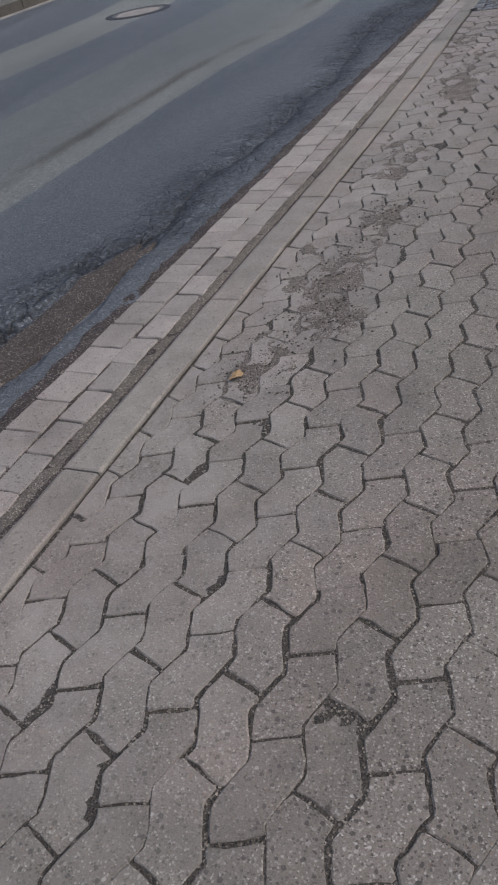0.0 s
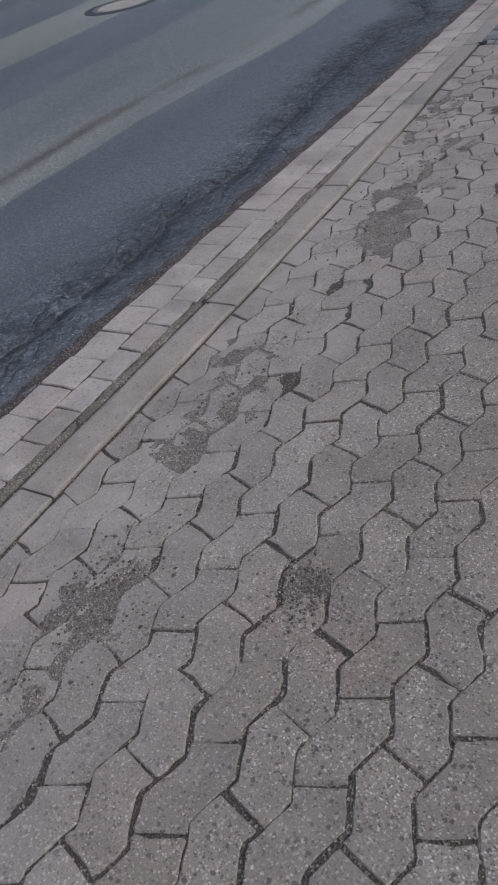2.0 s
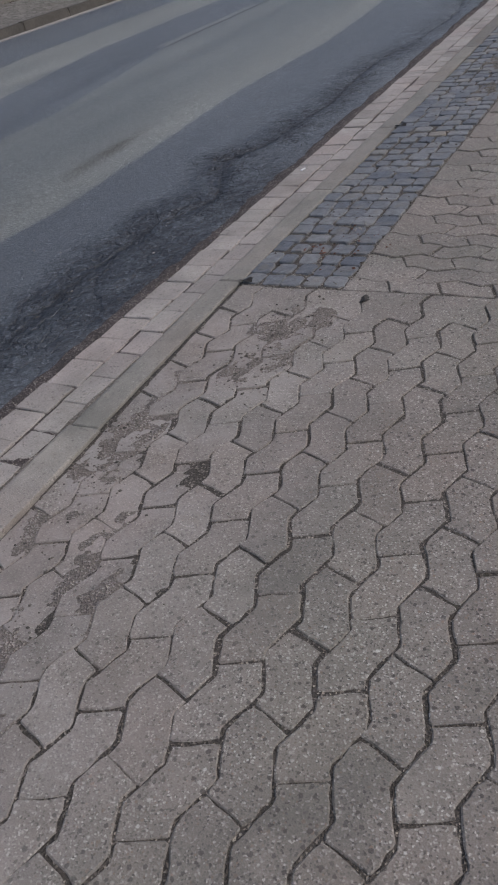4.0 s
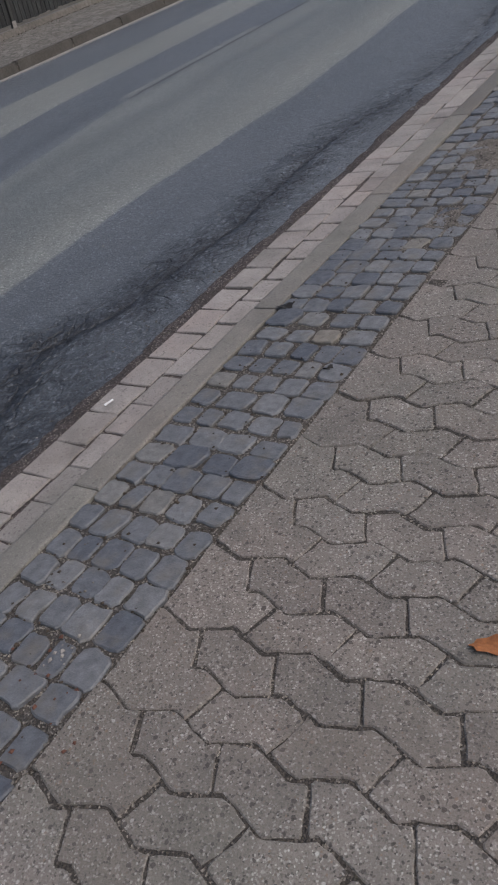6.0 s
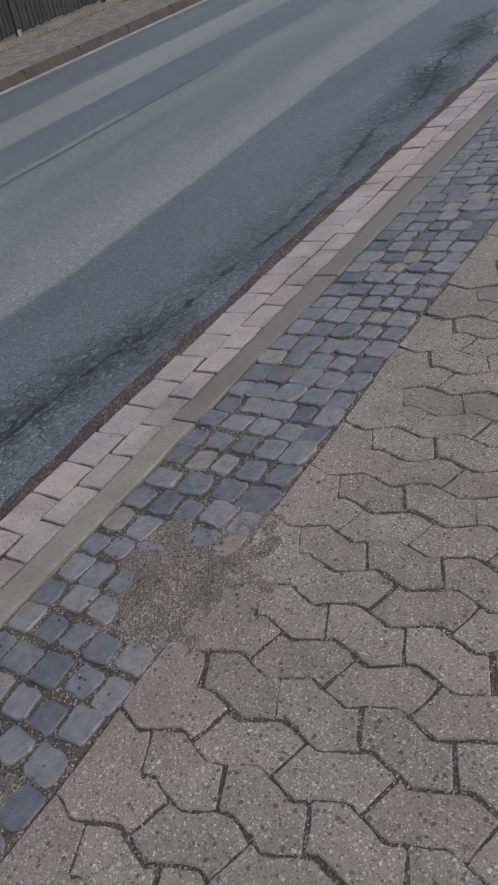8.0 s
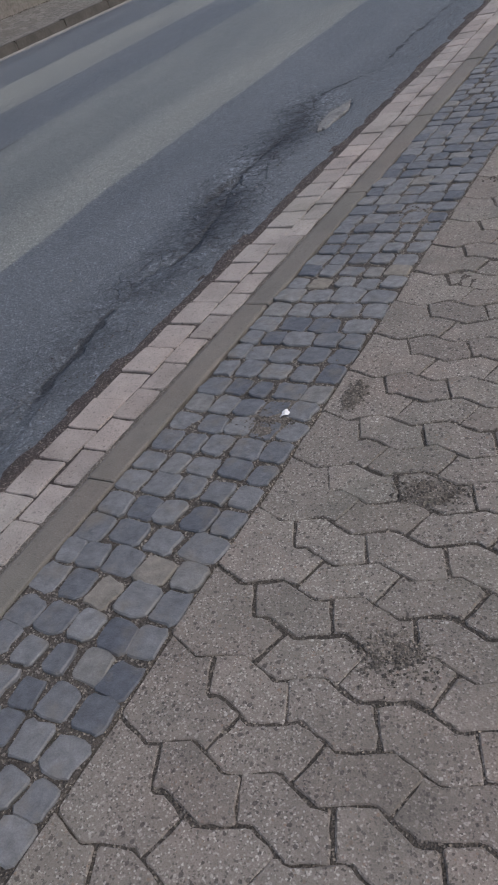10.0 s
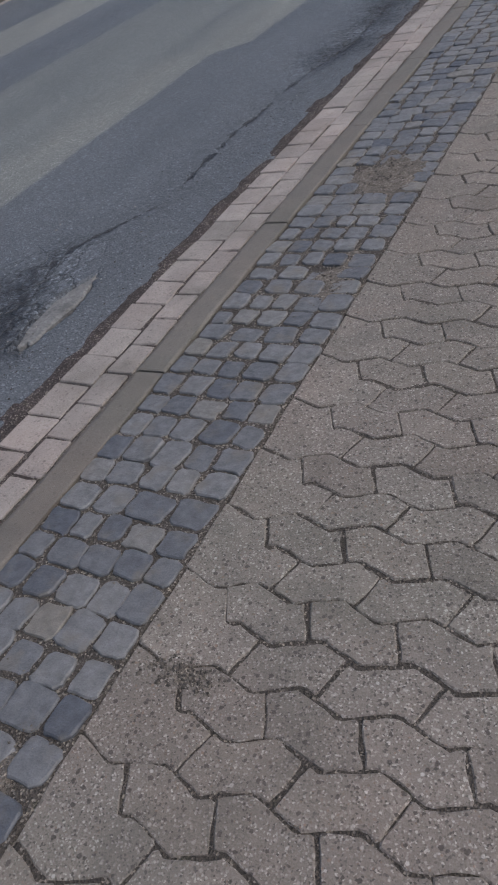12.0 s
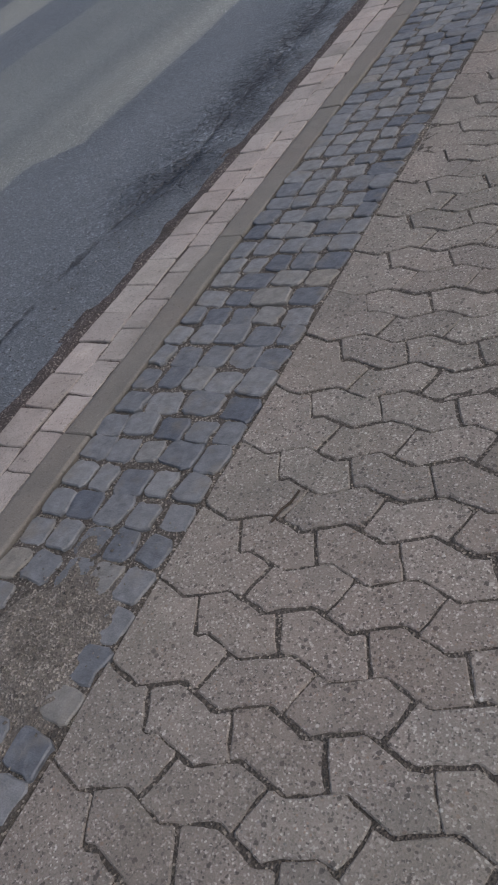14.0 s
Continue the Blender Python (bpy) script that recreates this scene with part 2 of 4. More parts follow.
    main = m.math("ADD", off, m.math("MULTIPLY", m.math("SUBTRACT", m.noise(13, 5), 0.5), 0.13))
    crack = m.math("MAXIMUM", crack, m.math("MULTIPLY", m.span(main, 0.006, 0.018, 1.0, 0.0), m.span(m.noise(1.9, 2), 0.34, 0.44)))
    c = m.mix(m.math("MULTIPLY", crack, 0.85), c, (0.014, 0.014, 0.015))
    lump = m.part(m.cells(62, out="Color"), 1)
    c = m.mix(m.math("MULTIPLY", m.math("MAXIMUM", m.math("MULTIPLY", m.span(off, 0.06, 0.30, 1.0, 0.0), m.part(worn, 0)), tarred), 0.85), c, m.mix(1.0, c, m.ramp(lump, [(0.0, (0.35, 0.35, 0.36)), (0.4, (0.85, 0.85, 0.85)), (0.75, (1.3, 1.3, 1.3)), (1.0, (2.6, 2.6, 2.6))]), "MULTIPLY"))
    # stones in the surface
    grain = m.part(m.cells(140, out="Color"), 0)
    c = m.mix(1.0, c, m.ramp(grain, [(0.0, (0.55, 0.55, 0.55)), (0.25, (0.92, 0.92, 0.92)), (0.8, (1.05, 1.05, 1.05)), (0.92, (1.5, 1.5, 1.48)), (1.0, (2.2, 2.15, 2.1))]), "MULTIPLY")
    c = m.mix(1.0, c, m.grey(m.span(m.noise(330, 2), 0.3, 0.7, 0.8, 1.2)), "MULTIPLY")
    bright = m.math("MULTIPLY", m.math("LESS_THAN", m.cells(9), 0.035), m.math("GREATER_THAN", m.part(m.cells(9, out="Color"), 0), 0.86))
    c = m.mix(m.math("MULTIPLY", bright, 0.8), c, (0.55, 0.54, 0.5))
    m.bump(m.math("SUBTRACT", m.math("ADD", m.math("ADD", m.cells(140), m.noise(300, 2)), m.math("MULTIPLY", m.math("MULTIPLY", m.noise(45, 4), band), 3.0)), m.math("MULTIPLY", crack, 3.0)), 0.7, 0.006)
    return m.done(c, m.span(lane, 0.3, 0.7, 0.46, 0.62))


def plain(name, colour, rough=0.8, grain=60, amount=0.2, metal=0.0):
    m = Nodes(name)
    c = m.mix(1.0, colour, m.grey(m.span(m.noise(grain, 4), 0.3, 0.7, 1 - amount, 1 + amount)), "MULTIPLY")
    c = m.mix(1.0, c, m.grey(m.span(m.noise(grain / 12, 4), 0.3, 0.7, 1 - amount, 1 + amount)), "MULTIPLY")
    m.bump(m.noise(grain * 2, 3), 0.3, 0.004)
    m.bsdf.inputs["Metallic"].default_value = metal
    return m.done(c, rough)


def old_wood():
    m = Nodes("dark_weathered_wood")
    streak = m.noise(6, 6, vector=m.stretch(9, 9, 0.6))
    c = m.ramp(streak, [(0.25, (0.016, 0.017, 0.017)), (0.55, (0.031, 0.032, 0.031)), (0.8, (0.060, 0.061, 0.057))])
    c = m.mix(1.0, c, m.grey(m.span(m.any_random(), 0, 1, 0.75, 1.3)), "MULTIPLY")
    m.bump(streak, 0.5, 0.01)
    return m.done(c, 0.85)


def small_setts():
    """Far footway of small setts."""
    m = Nodes("small_setts")
    d = m.cells(9.5, "DISTANCE_TO_EDGE")
    c = m.ramp(m.part(m.cells(9.5, out="Color"), 0), [(0.0, (0.12, 0.112, 0.10)), (1.0, (0.20, 0.19, 0.17))])
    c = m.mix(m.span(d, 0.02, 0.09, 0.8, 0.0), c, (0.06, 0.056, 0.048))
    c = m.mix(m.span(m.noise(2, 5), 0.52, 0.7, 0, 0.6), c, (0.10, 0.088, 0.07))
    m.bump(m.span(d, 0.0, 0.1), 0.6, 0.01)
    return m.done(c, 0.9)


PAVER = concrete("paver_concrete", (0.193, 0.171, 0.148), (0.072, 0.064, 0.055), (0.36, 0.335, 0.30), worn=0.75)
GUTTER = concrete("gutter_concrete", (0.305, 0.274, 0.252), (0.13, 0.112, 0.094), (0.37, 0.34, 0.31), 0.6, 0.12)
KERB_PALE = concrete("kerb_pale_concrete", (0.265, 0.240, 0.213), (0.14, 0.125, 0.11), (0.38, 0.35, 0.32), 0.5, 0.06)
KERB_BROWN = concrete("kerb_brown_concrete", (0.152, 0.141, 0.124), (0.10, 0.088, 0.07), (0.24, 0.22, 0.19), 0.35, 0.06)
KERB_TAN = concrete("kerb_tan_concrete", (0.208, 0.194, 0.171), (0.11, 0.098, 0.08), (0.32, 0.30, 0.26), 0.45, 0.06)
SOIL = soil("joint_soil", (0.080, 0.069, 0.058), (0.20, 0.175, 0.15), (0.048, 0.041, 0.034))
EDGE_SOIL = soil("edge_soil", (0.072, 0.056, 0.052), (0.19, 0.165, 0.15), (0.036, 0.029, 0.026))
SAND = soil("joint_sand", (0.175, 0.153, 0.130), (0.33, 0.30, 0.265), (0.098, 0.085, 0.071))
GRAVEL = soil("broken_base_course", (0.082, 0.067, 0.060), (0.20, 0.17, 0.155), (0.038, 0.031, 0.028))
COBBLE_BED = soil("cobble_joint_soil", (0.092, 0.080, 0.068), (0.27, 0.245, 0.215), (0.048, 0.041, 0.035))
DUST = soil("dusty_dirt", (0.195, 0.168, 0.148), (0.34, 0.31, 0.28), (0.118, 0.099, 0.085))
BASALT = basalt()
ASPHALT = asphalt()
WOOD = old_wood()
SETTS = small_setts()
FAR_KERB = plain("far_kerb_concrete", (0.080, 0.073, 0.063), 0.9, 40)
FAR_GUTTER = plain("far_gutter_concrete", (0.27, 0.25, 0.23), 0.9, 30)
LEDGE = plain("ledge_concrete", (0.17, 0.155, 0.135), 0.9, 20, 0.25)
IRON = plain("cast_iron", (0.16, 0.155, 0.145), 0.55, 50, 0.25, 0.5)
EARTH = plain("bare_earth", (0.12, 0.105, 0.08), 0.95, 8, 0.3)
TAR = plain("tar_collar", (0.04, 0.042, 0.047), 0.7, 30)
LEAF = plain("dry_leaf", (0.30, 0.11, 0.035), 0.7, 90, 0.3)
LEAF_PALE = plain("tan_leaf", (0.30, 0.20, 0.10), 0.7, 90, 0.35)
RED_LEAF = plain("red_leaf", (0.11, 0.045, 0.028), 0.8, 90, 0.3)
DARK_LEAF = plain("rotten_leaf", (0.018, 0.015, 0.012), 0.6, 90, 0.3)
PAPER = plain("white_paper", (0.72, 0.72, 0.72), 0.7, 120, 0.08)
TWIG = plain("twig_bark", (0.045, 0.032, 0.022), 0.8, 120, 0.3)
BARE_STONE = plain("bare_stone", (0.165, 0.166, 0.163), 0.85, 90, 0.3)
BASE_COURSE = plain("bare_base_course", (0.085, 0.076, 0.066), 0.95, 120, 0.45)
POST = plain("dark_metal_post", (0.045, 0.044, 0.042), 0.6, 30, 0.15, 0.3)


# ---- helpers of the scene ----
def mesh_of(name, verts, faces, material, smooth=False):
    me = bpy.data.meshes.new(name)
    me.from_pydata([tuple(v) for v in verts], [], faces)
    me.materials.append(material)
    if smooth:
        me.shade_smooth()
    me.update()
    return me


def part(name, me, parent, m=None, label=""):
    ob = new(name, me)
    ob.parent = parent
    if m is not None:
        ob.matrix_basis = m
    return tagged(ob, label) if label else ob


def box_data(x0, x1, y0, y1, z0, z1, bevel=0.0):
    bm = bmesh.new()
    bmesh.ops.create_cube(bm, size=1, matrix=Matrix.Translation(((x0 + x1) / 2, (y0 + y1) / 2, (z0 + z1) / 2)) @ Matrix.Diagonal((x1 - x0, y1 - y0, z1 - z0, 1)))
    if bevel:
        bmesh.ops.bevel(bm, geom=list(bm.edges), offset=bevel, segments=2, affect="EDGES")
    return bm


def from_bm(name, bm, material):
    me = bpy.data.meshes.new(name)
    bm.to_mesh(me)
    bm.free()
    me.materials.append(material)
    return me


def step(a, b, v):
    t = min(1.0, max(0.0, (v - a) / (b - a)))
    return t * t * (3 - 2 * t)


def np_step(a, b, v):
    t = np.clip((v - a) / (b - a), 0, 1)
    return t * t * (3 - 2 * t)


def np_noise(x, y, scale, seed, octaves=3):
    """Smooth value noise on arrays."""
    out, amp, tot = 0, 1.0, 0.0
    for k in range(octaves):
        u, v = x * scale + 31.7 * seed + 1000, y * scale + 17.3 * seed + 1000
        iu, iv = np.floor(u), np.floor(v)
        fu, fv = u - iu, v - iv
        fu, fv = fu * fu * (3 - 2 * fu), fv * fv * (3 - 2 * fv)
        h = lambda a, b: np.modf(np.abs(np.sin(a * 127.1 + b * 311.7 + seed * 7.1) * 43758.5453))[0]
        out = out + amp * ((h(iu, iv) * (1 - fu) + h(iu + 1, iv) * fu) * (1 - fv) + (h(iu, iv + 1) * (1 - fu) + h(iu + 1, iv + 1) * fu) * fv)
        tot, amp, scale = tot + amp, amp * 0.5, scale * 2.1
    return out / tot


def sheet(name, xs, ys, height, material):
    """A fine grid of ground over xs and ys, with z from height(x, y)."""
    gx, gy = np.meshgrid(xs, ys)
    co = np.stack([gx, gy, height(gx, gy)], -1).reshape(-1, 3)
    nx, ny = len(xs), len(ys)
    k = (np.arange(ny - 1)[:, None] * nx + np.arange(nx - 1)[None]).ravel()
    quads = np.stack([k, k + 1, k + nx + 1, k + nx], -1)
    me = bpy.data.meshes.new(name)
    me.vertices.add(len(co))
    me.vertices.foreach_set("co", co.ravel())
    me.loops.add(quads.size)
    me.loops.foreach_set("vertex_index", quads.ravel().astype(np.int32))
    me.polygons.add(len(quads))
    me.polygons.foreach_set("loop_start", np.arange(0, quads.size, 4, dtype=np.int32))
    me.update(calc_edges=True)
    me.materials.append(material)
    me.shade_smooth()
    return me


def inset(poly, d):
    out = []
    n = len(poly)
    for k in range(n):
        p0, p1, p2 = (Vector(poly[(k + j) % n]) for j in (-1, 0, 1))
        a, b = (p1 - p0).normalized(), (p2 - p1).normalized()
        na, nb = Vector((-a.y, a.x)), Vector((-b.y, b.x))
        q = 1 + na.dot(nb)
        out.append(p1 + (na + nb) * (d / max(q, 0.9)))
    return out


def clip(poly, nx, ny, c):
    """The part of poly where nx*x + ny*y >= c."""
    out = []
    for k, p in enumerate(poly):
        q = poly[(k + 1) % len(poly)]
        dp, dq = nx * p[0] + ny * p[1] - c, nx * q[0] + ny * q[1] - c
        if dp >= 0:
            out.append(p)
        if dp * dq < 0:
            t = dp / (dp - dq)
            out.append((p[0] + (q[0] - p[0]) * t, p[1] + (q[1] - p[1]) * t))
    return out


def tidy(poly):
    """poly without doubled points and spikes."""
    pts = [Vector(p) for p in poly]
    k = 0
    while k < len(pts) and len(pts) > 3:
        p0, p1, p2 = pts[k - 1], pts[k], pts[(k + 1) % len(pts)]
        a, b = p1 - p0, p2 - p1
        if a.length < 0.003 or b.length < 1e-6 or a.normalized().dot(b.normalized()) < -0.85:
            del pts[k]
            k = max(0, k - 2)
        else:
            k += 1
    return [tuple(p) for p in pts]


def area(poly):
    return 0.5 * sum(p[0] * q[1] - q[0] * p[1] for p, q in zip(poly, poly[1:] + poly[:1]))


def slab(poly, joint, bevel, depth, rough, r, crown=0.0, corner=0.006):
    """Vertices and faces of one stone: worn outline, bevelled rim, sides. Its top is at z = 0."""
    pts = []
    n = len(poly)
    for k in range(n):
        p, q = Vector(poly[k]), Vector(poly[(k + 1) % n])
        d = (q - p).length
        c = min(corner, 0.3 * d)
        pts += [p.lerp(q, c / d), p.lerp(q, 1 - c / d)] if d < 0.04 else [p.lerp(q, c / d), p.lerp(q, 0.36), p.lerp(q, 0.66), p.lerp(q, 1 - c / d)]
    pts = [p for k, p in enumerate(pts) if (p - pts[k - 1]).length > 0.003]
    shake = [Vector((r.gauss(0, rough), r.gauss(0, rough))) for _ in pts]
    outer = [p + j for p, j in zip(inset(pts, joint), shake)]
    worn = [bevel * (1 + 0.7 * r.random()) for _ in outer]
    inner = [p + 0.6 * j for p, j in zip(inset(pts, joint + 1.3 * bevel), shake)]
    n = len(outer)
    v = [(p.x, p.y, 0.0) for p in inner] + [(p.x, p.y, -w) for p, w in zip(outer, worn)] + [(p.x, p.y, -depth) for p in outer]
    f = [tuple(range(n))]
    if crown:
        c = sum((Vector(p) for p in inner), Vector((0, 0))) / n
        v.append((c.x, c.y, crown))
        f = [(k, (k + 1) % n, 3 * n) for k in range(n)]
    for k in range(n):
        a = (k + 1) % n
        f += [(n + k, n + a, a, k), (2 * n + k, 2 * n + a, n + a, n + k)]
    return v, f


class Heap:
    """Many stones joined into one mesh."""

    def __init__(self):
        self.v, self.f = [], []

    def add(self, v, f, m):
        b = len(self.v)
        self.v += [tuple(m @ Vector(p)) for p in v]
        self.f += [tuple(b + k for k in g) for g in f]


def dip(x, y):
    """How far the footway lies below its level: lowered towards the dropped kerb."""
    return 0.022 * (1 - step(4.0, 6.0, y)) * (1 - step(0.0, 0.7, x))


def np_dip(x, y):
    return 0.022 * (1 - np_step(4.0, 6.0, y)) * (1 - np_step(0.0, 0.7, x))


# patches where soil or sand has come up over the stones: x, y, reach in x, reach in y, rise
PATCHES = [
    (0.30, 1.25, 0.20, 0.46, 0.0095), (0.27, 0.55, 0.15, 0.26, 0.0085), (0.38, 1.75, 0.16, 0.26, 0.0085), (0.40, 0.92, 0.15, 0.22, 0.0100),
    (0.80, 1.93, 0.08, 0.09, 0.0080), (0.25, 2.5, 0.16, 0.5, 0.0075), (0.30, 3.9, 0.2, 0.8, 0.0078), (0.36, 5.55, 0.17, 0.36, 0.0088), (0.12, 4.9, 0.12, 0.5, 0.0070),
    (0.385, 9.41, 0.21, 0.30, 0.016), (0.36, 8.72, 0.10, 0.20, 0.008), (0.30, 16.42, 0.16, 0.26, 0.016), (0.40, 15.6, 0.1, 0.2, 0.007),
    (0.35, 13.75, 0.09, 0.12, 0.007), (0.56, 12.5, 0.03, 0.07, 0.008), (0.89, 12.14, 0.10, 0.05, 0.0080), (0.97, 11.67, 0.10, 0.06, 0.0085), (0.62, 14.06, 0.08, 0.04, 0.0080), (0.33, 12.35, 0.1, 0.14, 0.007)]


def rise(x, y):
    """Height of the joint filling over its usual level."""
    out = np.zeros_like(x)
    edge = np_noise(x, y, 9, 3, 3)
    for px, py, rx, ry, h in PATCHES:
        q = np.sqrt(((x - px) / rx) ** 2 + ((y - py) / ry) ** 2) + (edge - 0.5) * 1.3
        out = np.maximum(out, h * (1 - np_step(0.35, 1.15, q)))
    return out * (0.64 + 0.56 * np_noise(x, y, 38, 7, 3))


def bed_height(level, side=0):
    """Top of the joint filling. side: 1 the pavers' side of the cobbles' edge, -1 the cobbles' side."""
    def height(x, y):
        z = level - np_dip(x, y) + 0.0024 * (np_noise(x, y, 60, 5, 2) - 0.5) + 0.0018 * (np_noise(x, y, 5, 6, 2) - 0.5)
        z = z - 0.03 * (1 - np_step(-0.002, 0.004, x - kerb_x(y) - 0.052))
        z = z - 0.5 * np.minimum(rise(x, y), 0.008)
        if side:
            z = z - 0.03 * np_step(-0.002, 0.006, side * (cobble_x(y) - x))
        else:
            z = z - 0.002 * np_step(5.965, 5.978, y)
        return z
    return height


def dirt_height(x, y):
    """Loose dirt lying over the worn stones; below the joints where there is none."""
    up = rise(x, y)
    return -0.0130 - np_dip(x, y) + np.minimum(up * 2.6, 0.0105 + 0.35 * up) * (0.62 + 0.7 * np_noise(x, y, 26, 4, 3)) + 0.003 * (np_noise(x, y, 75, 5, 2) - 0.5)


def steps_of(a, b, d):
    return np.linspace(a, b, int(round((b - a) / d)) + 1)


# ---- paving of interlocking six-sided concrete pavers ----
AMP = 0.0180


class Bond:
    """The paving pattern: rows between zigzag joints. s runs along a row, r across the rows. Even rows break on the falling flanks of the zigzag, odd rows on the rising ones."""

    def __init__(self, pitch, pair):
        self.w, self.p = pitch, pair

    def low(self, n, j):
        return Vector((-0.053 + j * self.w, (n / 2 - 0.25) * self.p - AMP))

    def high(self, n, j):
        return Vector((0.040 + j * self.w, (n / 2 - 0.25) * self.p + AMP))

    def fall(self, n, j, f):
        return self.high(n, j).lerp(self.low(n, j + 1), f)

    def climb(self, n, j, f):
        return self.low(n, j).lerp(self.high(n, j), f)

    def stone(self, n, k):
        """Outline of stone k of row n, between zigzag n and n + 1."""
        if n % 2 == 0:
            return [self.fall(n, k - 1, 0.35), self.low(n, k), self.high(n, k), self.fall(n, k, 0.35),
                    self.fall(n + 1, k, 0.70), self.high(n + 1, k), self.low(n + 1, k), self.fall(n + 1, k - 1, 0.70)]
        return [self.climb(n, k, 0.74), self.high(n, k), self.low(n, k + 1), self.climb(n, k + 1, 0.74),
                self.climb(n + 1, k + 1, 0.32), self.low(n + 1, k + 1), self.high(n + 1, k), self.climb(n + 1, k, 0.32)]

    def edge(self, n, k, side):
        """Outline of the cut stone that ends rows n and n + 1, before (side -1) or after (side 1) joint k."""
        p, q = self.fall(n, k - 1, 0.35), self.fall(n + 1, k - 1, 0.70)
        crest, a, b = self.high(n + 1, k - 1), self.climb(n + 1, k - 1, 0.74), self.climb(n + 2, k - 1, 0.32)
        if side < 0:
            lower = [v for j in range(k - 5, k) for v in (self.low(n, j), self.high(n, j))]
            upper = [v for j in range(k - 1, k - 6, -1) for v in (self.low(n + 2, j), self.high(n + 2, j - 1))]
            return lower + [p, q, crest, a, b] + upper
        lower = [v for j in range(k, k + 5) for v in (self.low(n, j), self.high(n, j))]
        upper = [v for j in range(k + 4, k - 2, -1) for v in (self.low(n + 2, j + 1), self.high(n + 2, j))]
        return lower + upper + [b, a, crest, q, p]


def paver_pose(x, y, r, turn=0.0):
    worn = float(rise(np.array([x]), np.array([y]))[0] > 0.002)
    z = -dip(x, y) - 0.002 * worn * r.random() + r.gauss(0, 0.0010)
    tilt = 0.38 + 0.6 * worn
    return pose(x + r.gauss(0, 0.0018), y + r.gauss(0, 0.0018), z, r.gauss(0, tilt), r.gauss(0, tilt), turn + r.gauss(0, 0.9))


def pave(bond, to_world, turn, parents, lo, hi, rows, stones, s_hi, single):
    """Lay the pattern. to_world maps pattern to ground; stones that single(x, y) picks become parts, the rest is joined."""
    r = random.Random(11)
    data = {}
    for kind in (0, 1):
        poly = bond.stone(kind, 0)
        cx, cy = sum(p[0] for p in poly) / 8, sum(p[1] for p in poly) / 8
        for j in range(12):
            v, f = slab([(p[0] - cx, p[1] - cy) for p in poly], 0.0029, 0.0022, 0.035, 0.0016, r)
            data[kind, j] = v, f, mesh_of("paver", v, f, PAVER)
    heaps = [Heap() for _ in parents]

    def lay_cut(world):
        world = tidy(world)
        if len(world) < 3 or area(world) < 0.0035:
            return
        cx, cy = sum(p[0] for p in world) / len(world), sum(p[1] for p in world) / len(world)
        v, f = slab([(p[0] - cx, p[1] - cy) for p in world], 0.0029, 0.0022, 0.035, 0.0016, r)
        owner = next((k for k, (a, b) in enumerate(zip(lo, hi)) if a <= cy < b), None)
        if owner is None:
            return
        m = paver_pose(cx, cy, r)
        if single(cx, cy):
            part("paver", mesh_of("paver", v, f, PAVER), parents[owner], m)
        else:
            heaps[owner].add(v, f, m)

    for n in rows:
        # the first and last stones of a pair of rows are one cut edge stone
        first = last = None
        row_y = to_world(bond.stone(n, 0)[0])[1]
        s_lo = float(cobble_x(row_y)) - 0.002 if turn == 0 else None
        if s_lo is not None:
            first = min(k for k in stones if to_world(bond.fall(n - n % 2, k - 1, 0.35), True) > s_lo + 0.125)
        if s_hi is not None:
            last = max(k for k in stones if to_world(bond.fall(n - n % 2 + 1, k - 1, 0.70), True) < s_hi - 0.03)
        if n % 2 == 0:
            for k, side in ((first, -1), (last, 1)):
                if k is None:
                    continue
                poly = bond.edge(n, k, side)
                world = [to_world(p) for p in poly]
                if turn:
                    world = clip(world, 0, side * -1, side * -1 * (s_hi if side > 0 else s_lo))
                else:
                    world = clip(world, side * -1, 0, side * -1 * (s_hi if side > 0 else s_lo))
                if turn and world:
                    world = clip(world, 1, 0, float(kerb_x(world[0][1])) + 0.073)
                if not turn:
                    world = clip(world, 0, 1, 5.977)
                lay_cut(world)
        for k in stones:
            if first is not None and k < first - n % 2 or last is not None and k >= last - n % 2:
                continue
            poly = bond.stone(n, k)
            world = [to_world(p) for p in poly]
            x_min = float(kerb_x(world[0][1])) + 0.073
            if turn and min(p[0] for p in world) < x_min:
                lay_cut(clip(world, 1, 0, x_min))
                continue
            if not turn and min(p[1] for p in world) < 5.977:
                lay_cut(clip(world, 0, 1, 5.977))
                continue
            cx, cy = to_world((sum(p[0] for p in poly) / 8, sum(p[1] for p in poly) / 8))
            owner = next((q for q, (a, b) in enumerate(zip(lo, hi)) if a <= cy < b), None)
            if owner is None:
                continue
            v, f, me = data[n % 2, r.randrange(12)]
            mid = Vector((sum(p[0] for p in poly) / 8, sum(p[1] for p in poly) / 8))
            along_s = (Vector(to_world(mid + Vector((0.08, 0)))) - Vector(to_world(mid - Vector((0.08, 0))))).length / 0.16
            along_r = (Vector(to_world(mid + Vector((0, 0.05)))) - Vector(to_world(mid - Vector((0, 0.05))))).length / 0.10
            m = paver_pose(cx, cy, r, turn) @ Matrix.Diagonal((along_s, along_r, 1, 1))
            if single(cx, cy):
                part("paver", me, parents[owner], m)
            else:
                heaps[owner].add(v, f, m)
    for heap, owner in zip(heaps, parents):
        if heap.v:
            ob = part("far_pavers", mesh_of("far_pavers", heap.v, heap.f, PAVER), owner)
            tagged(ob, kind="stuff")


# ---- ground, road ----
def crack_line(y):
    return np.interp(y, [c[0] for c in CRACK], [c[1] for c in CRACK])


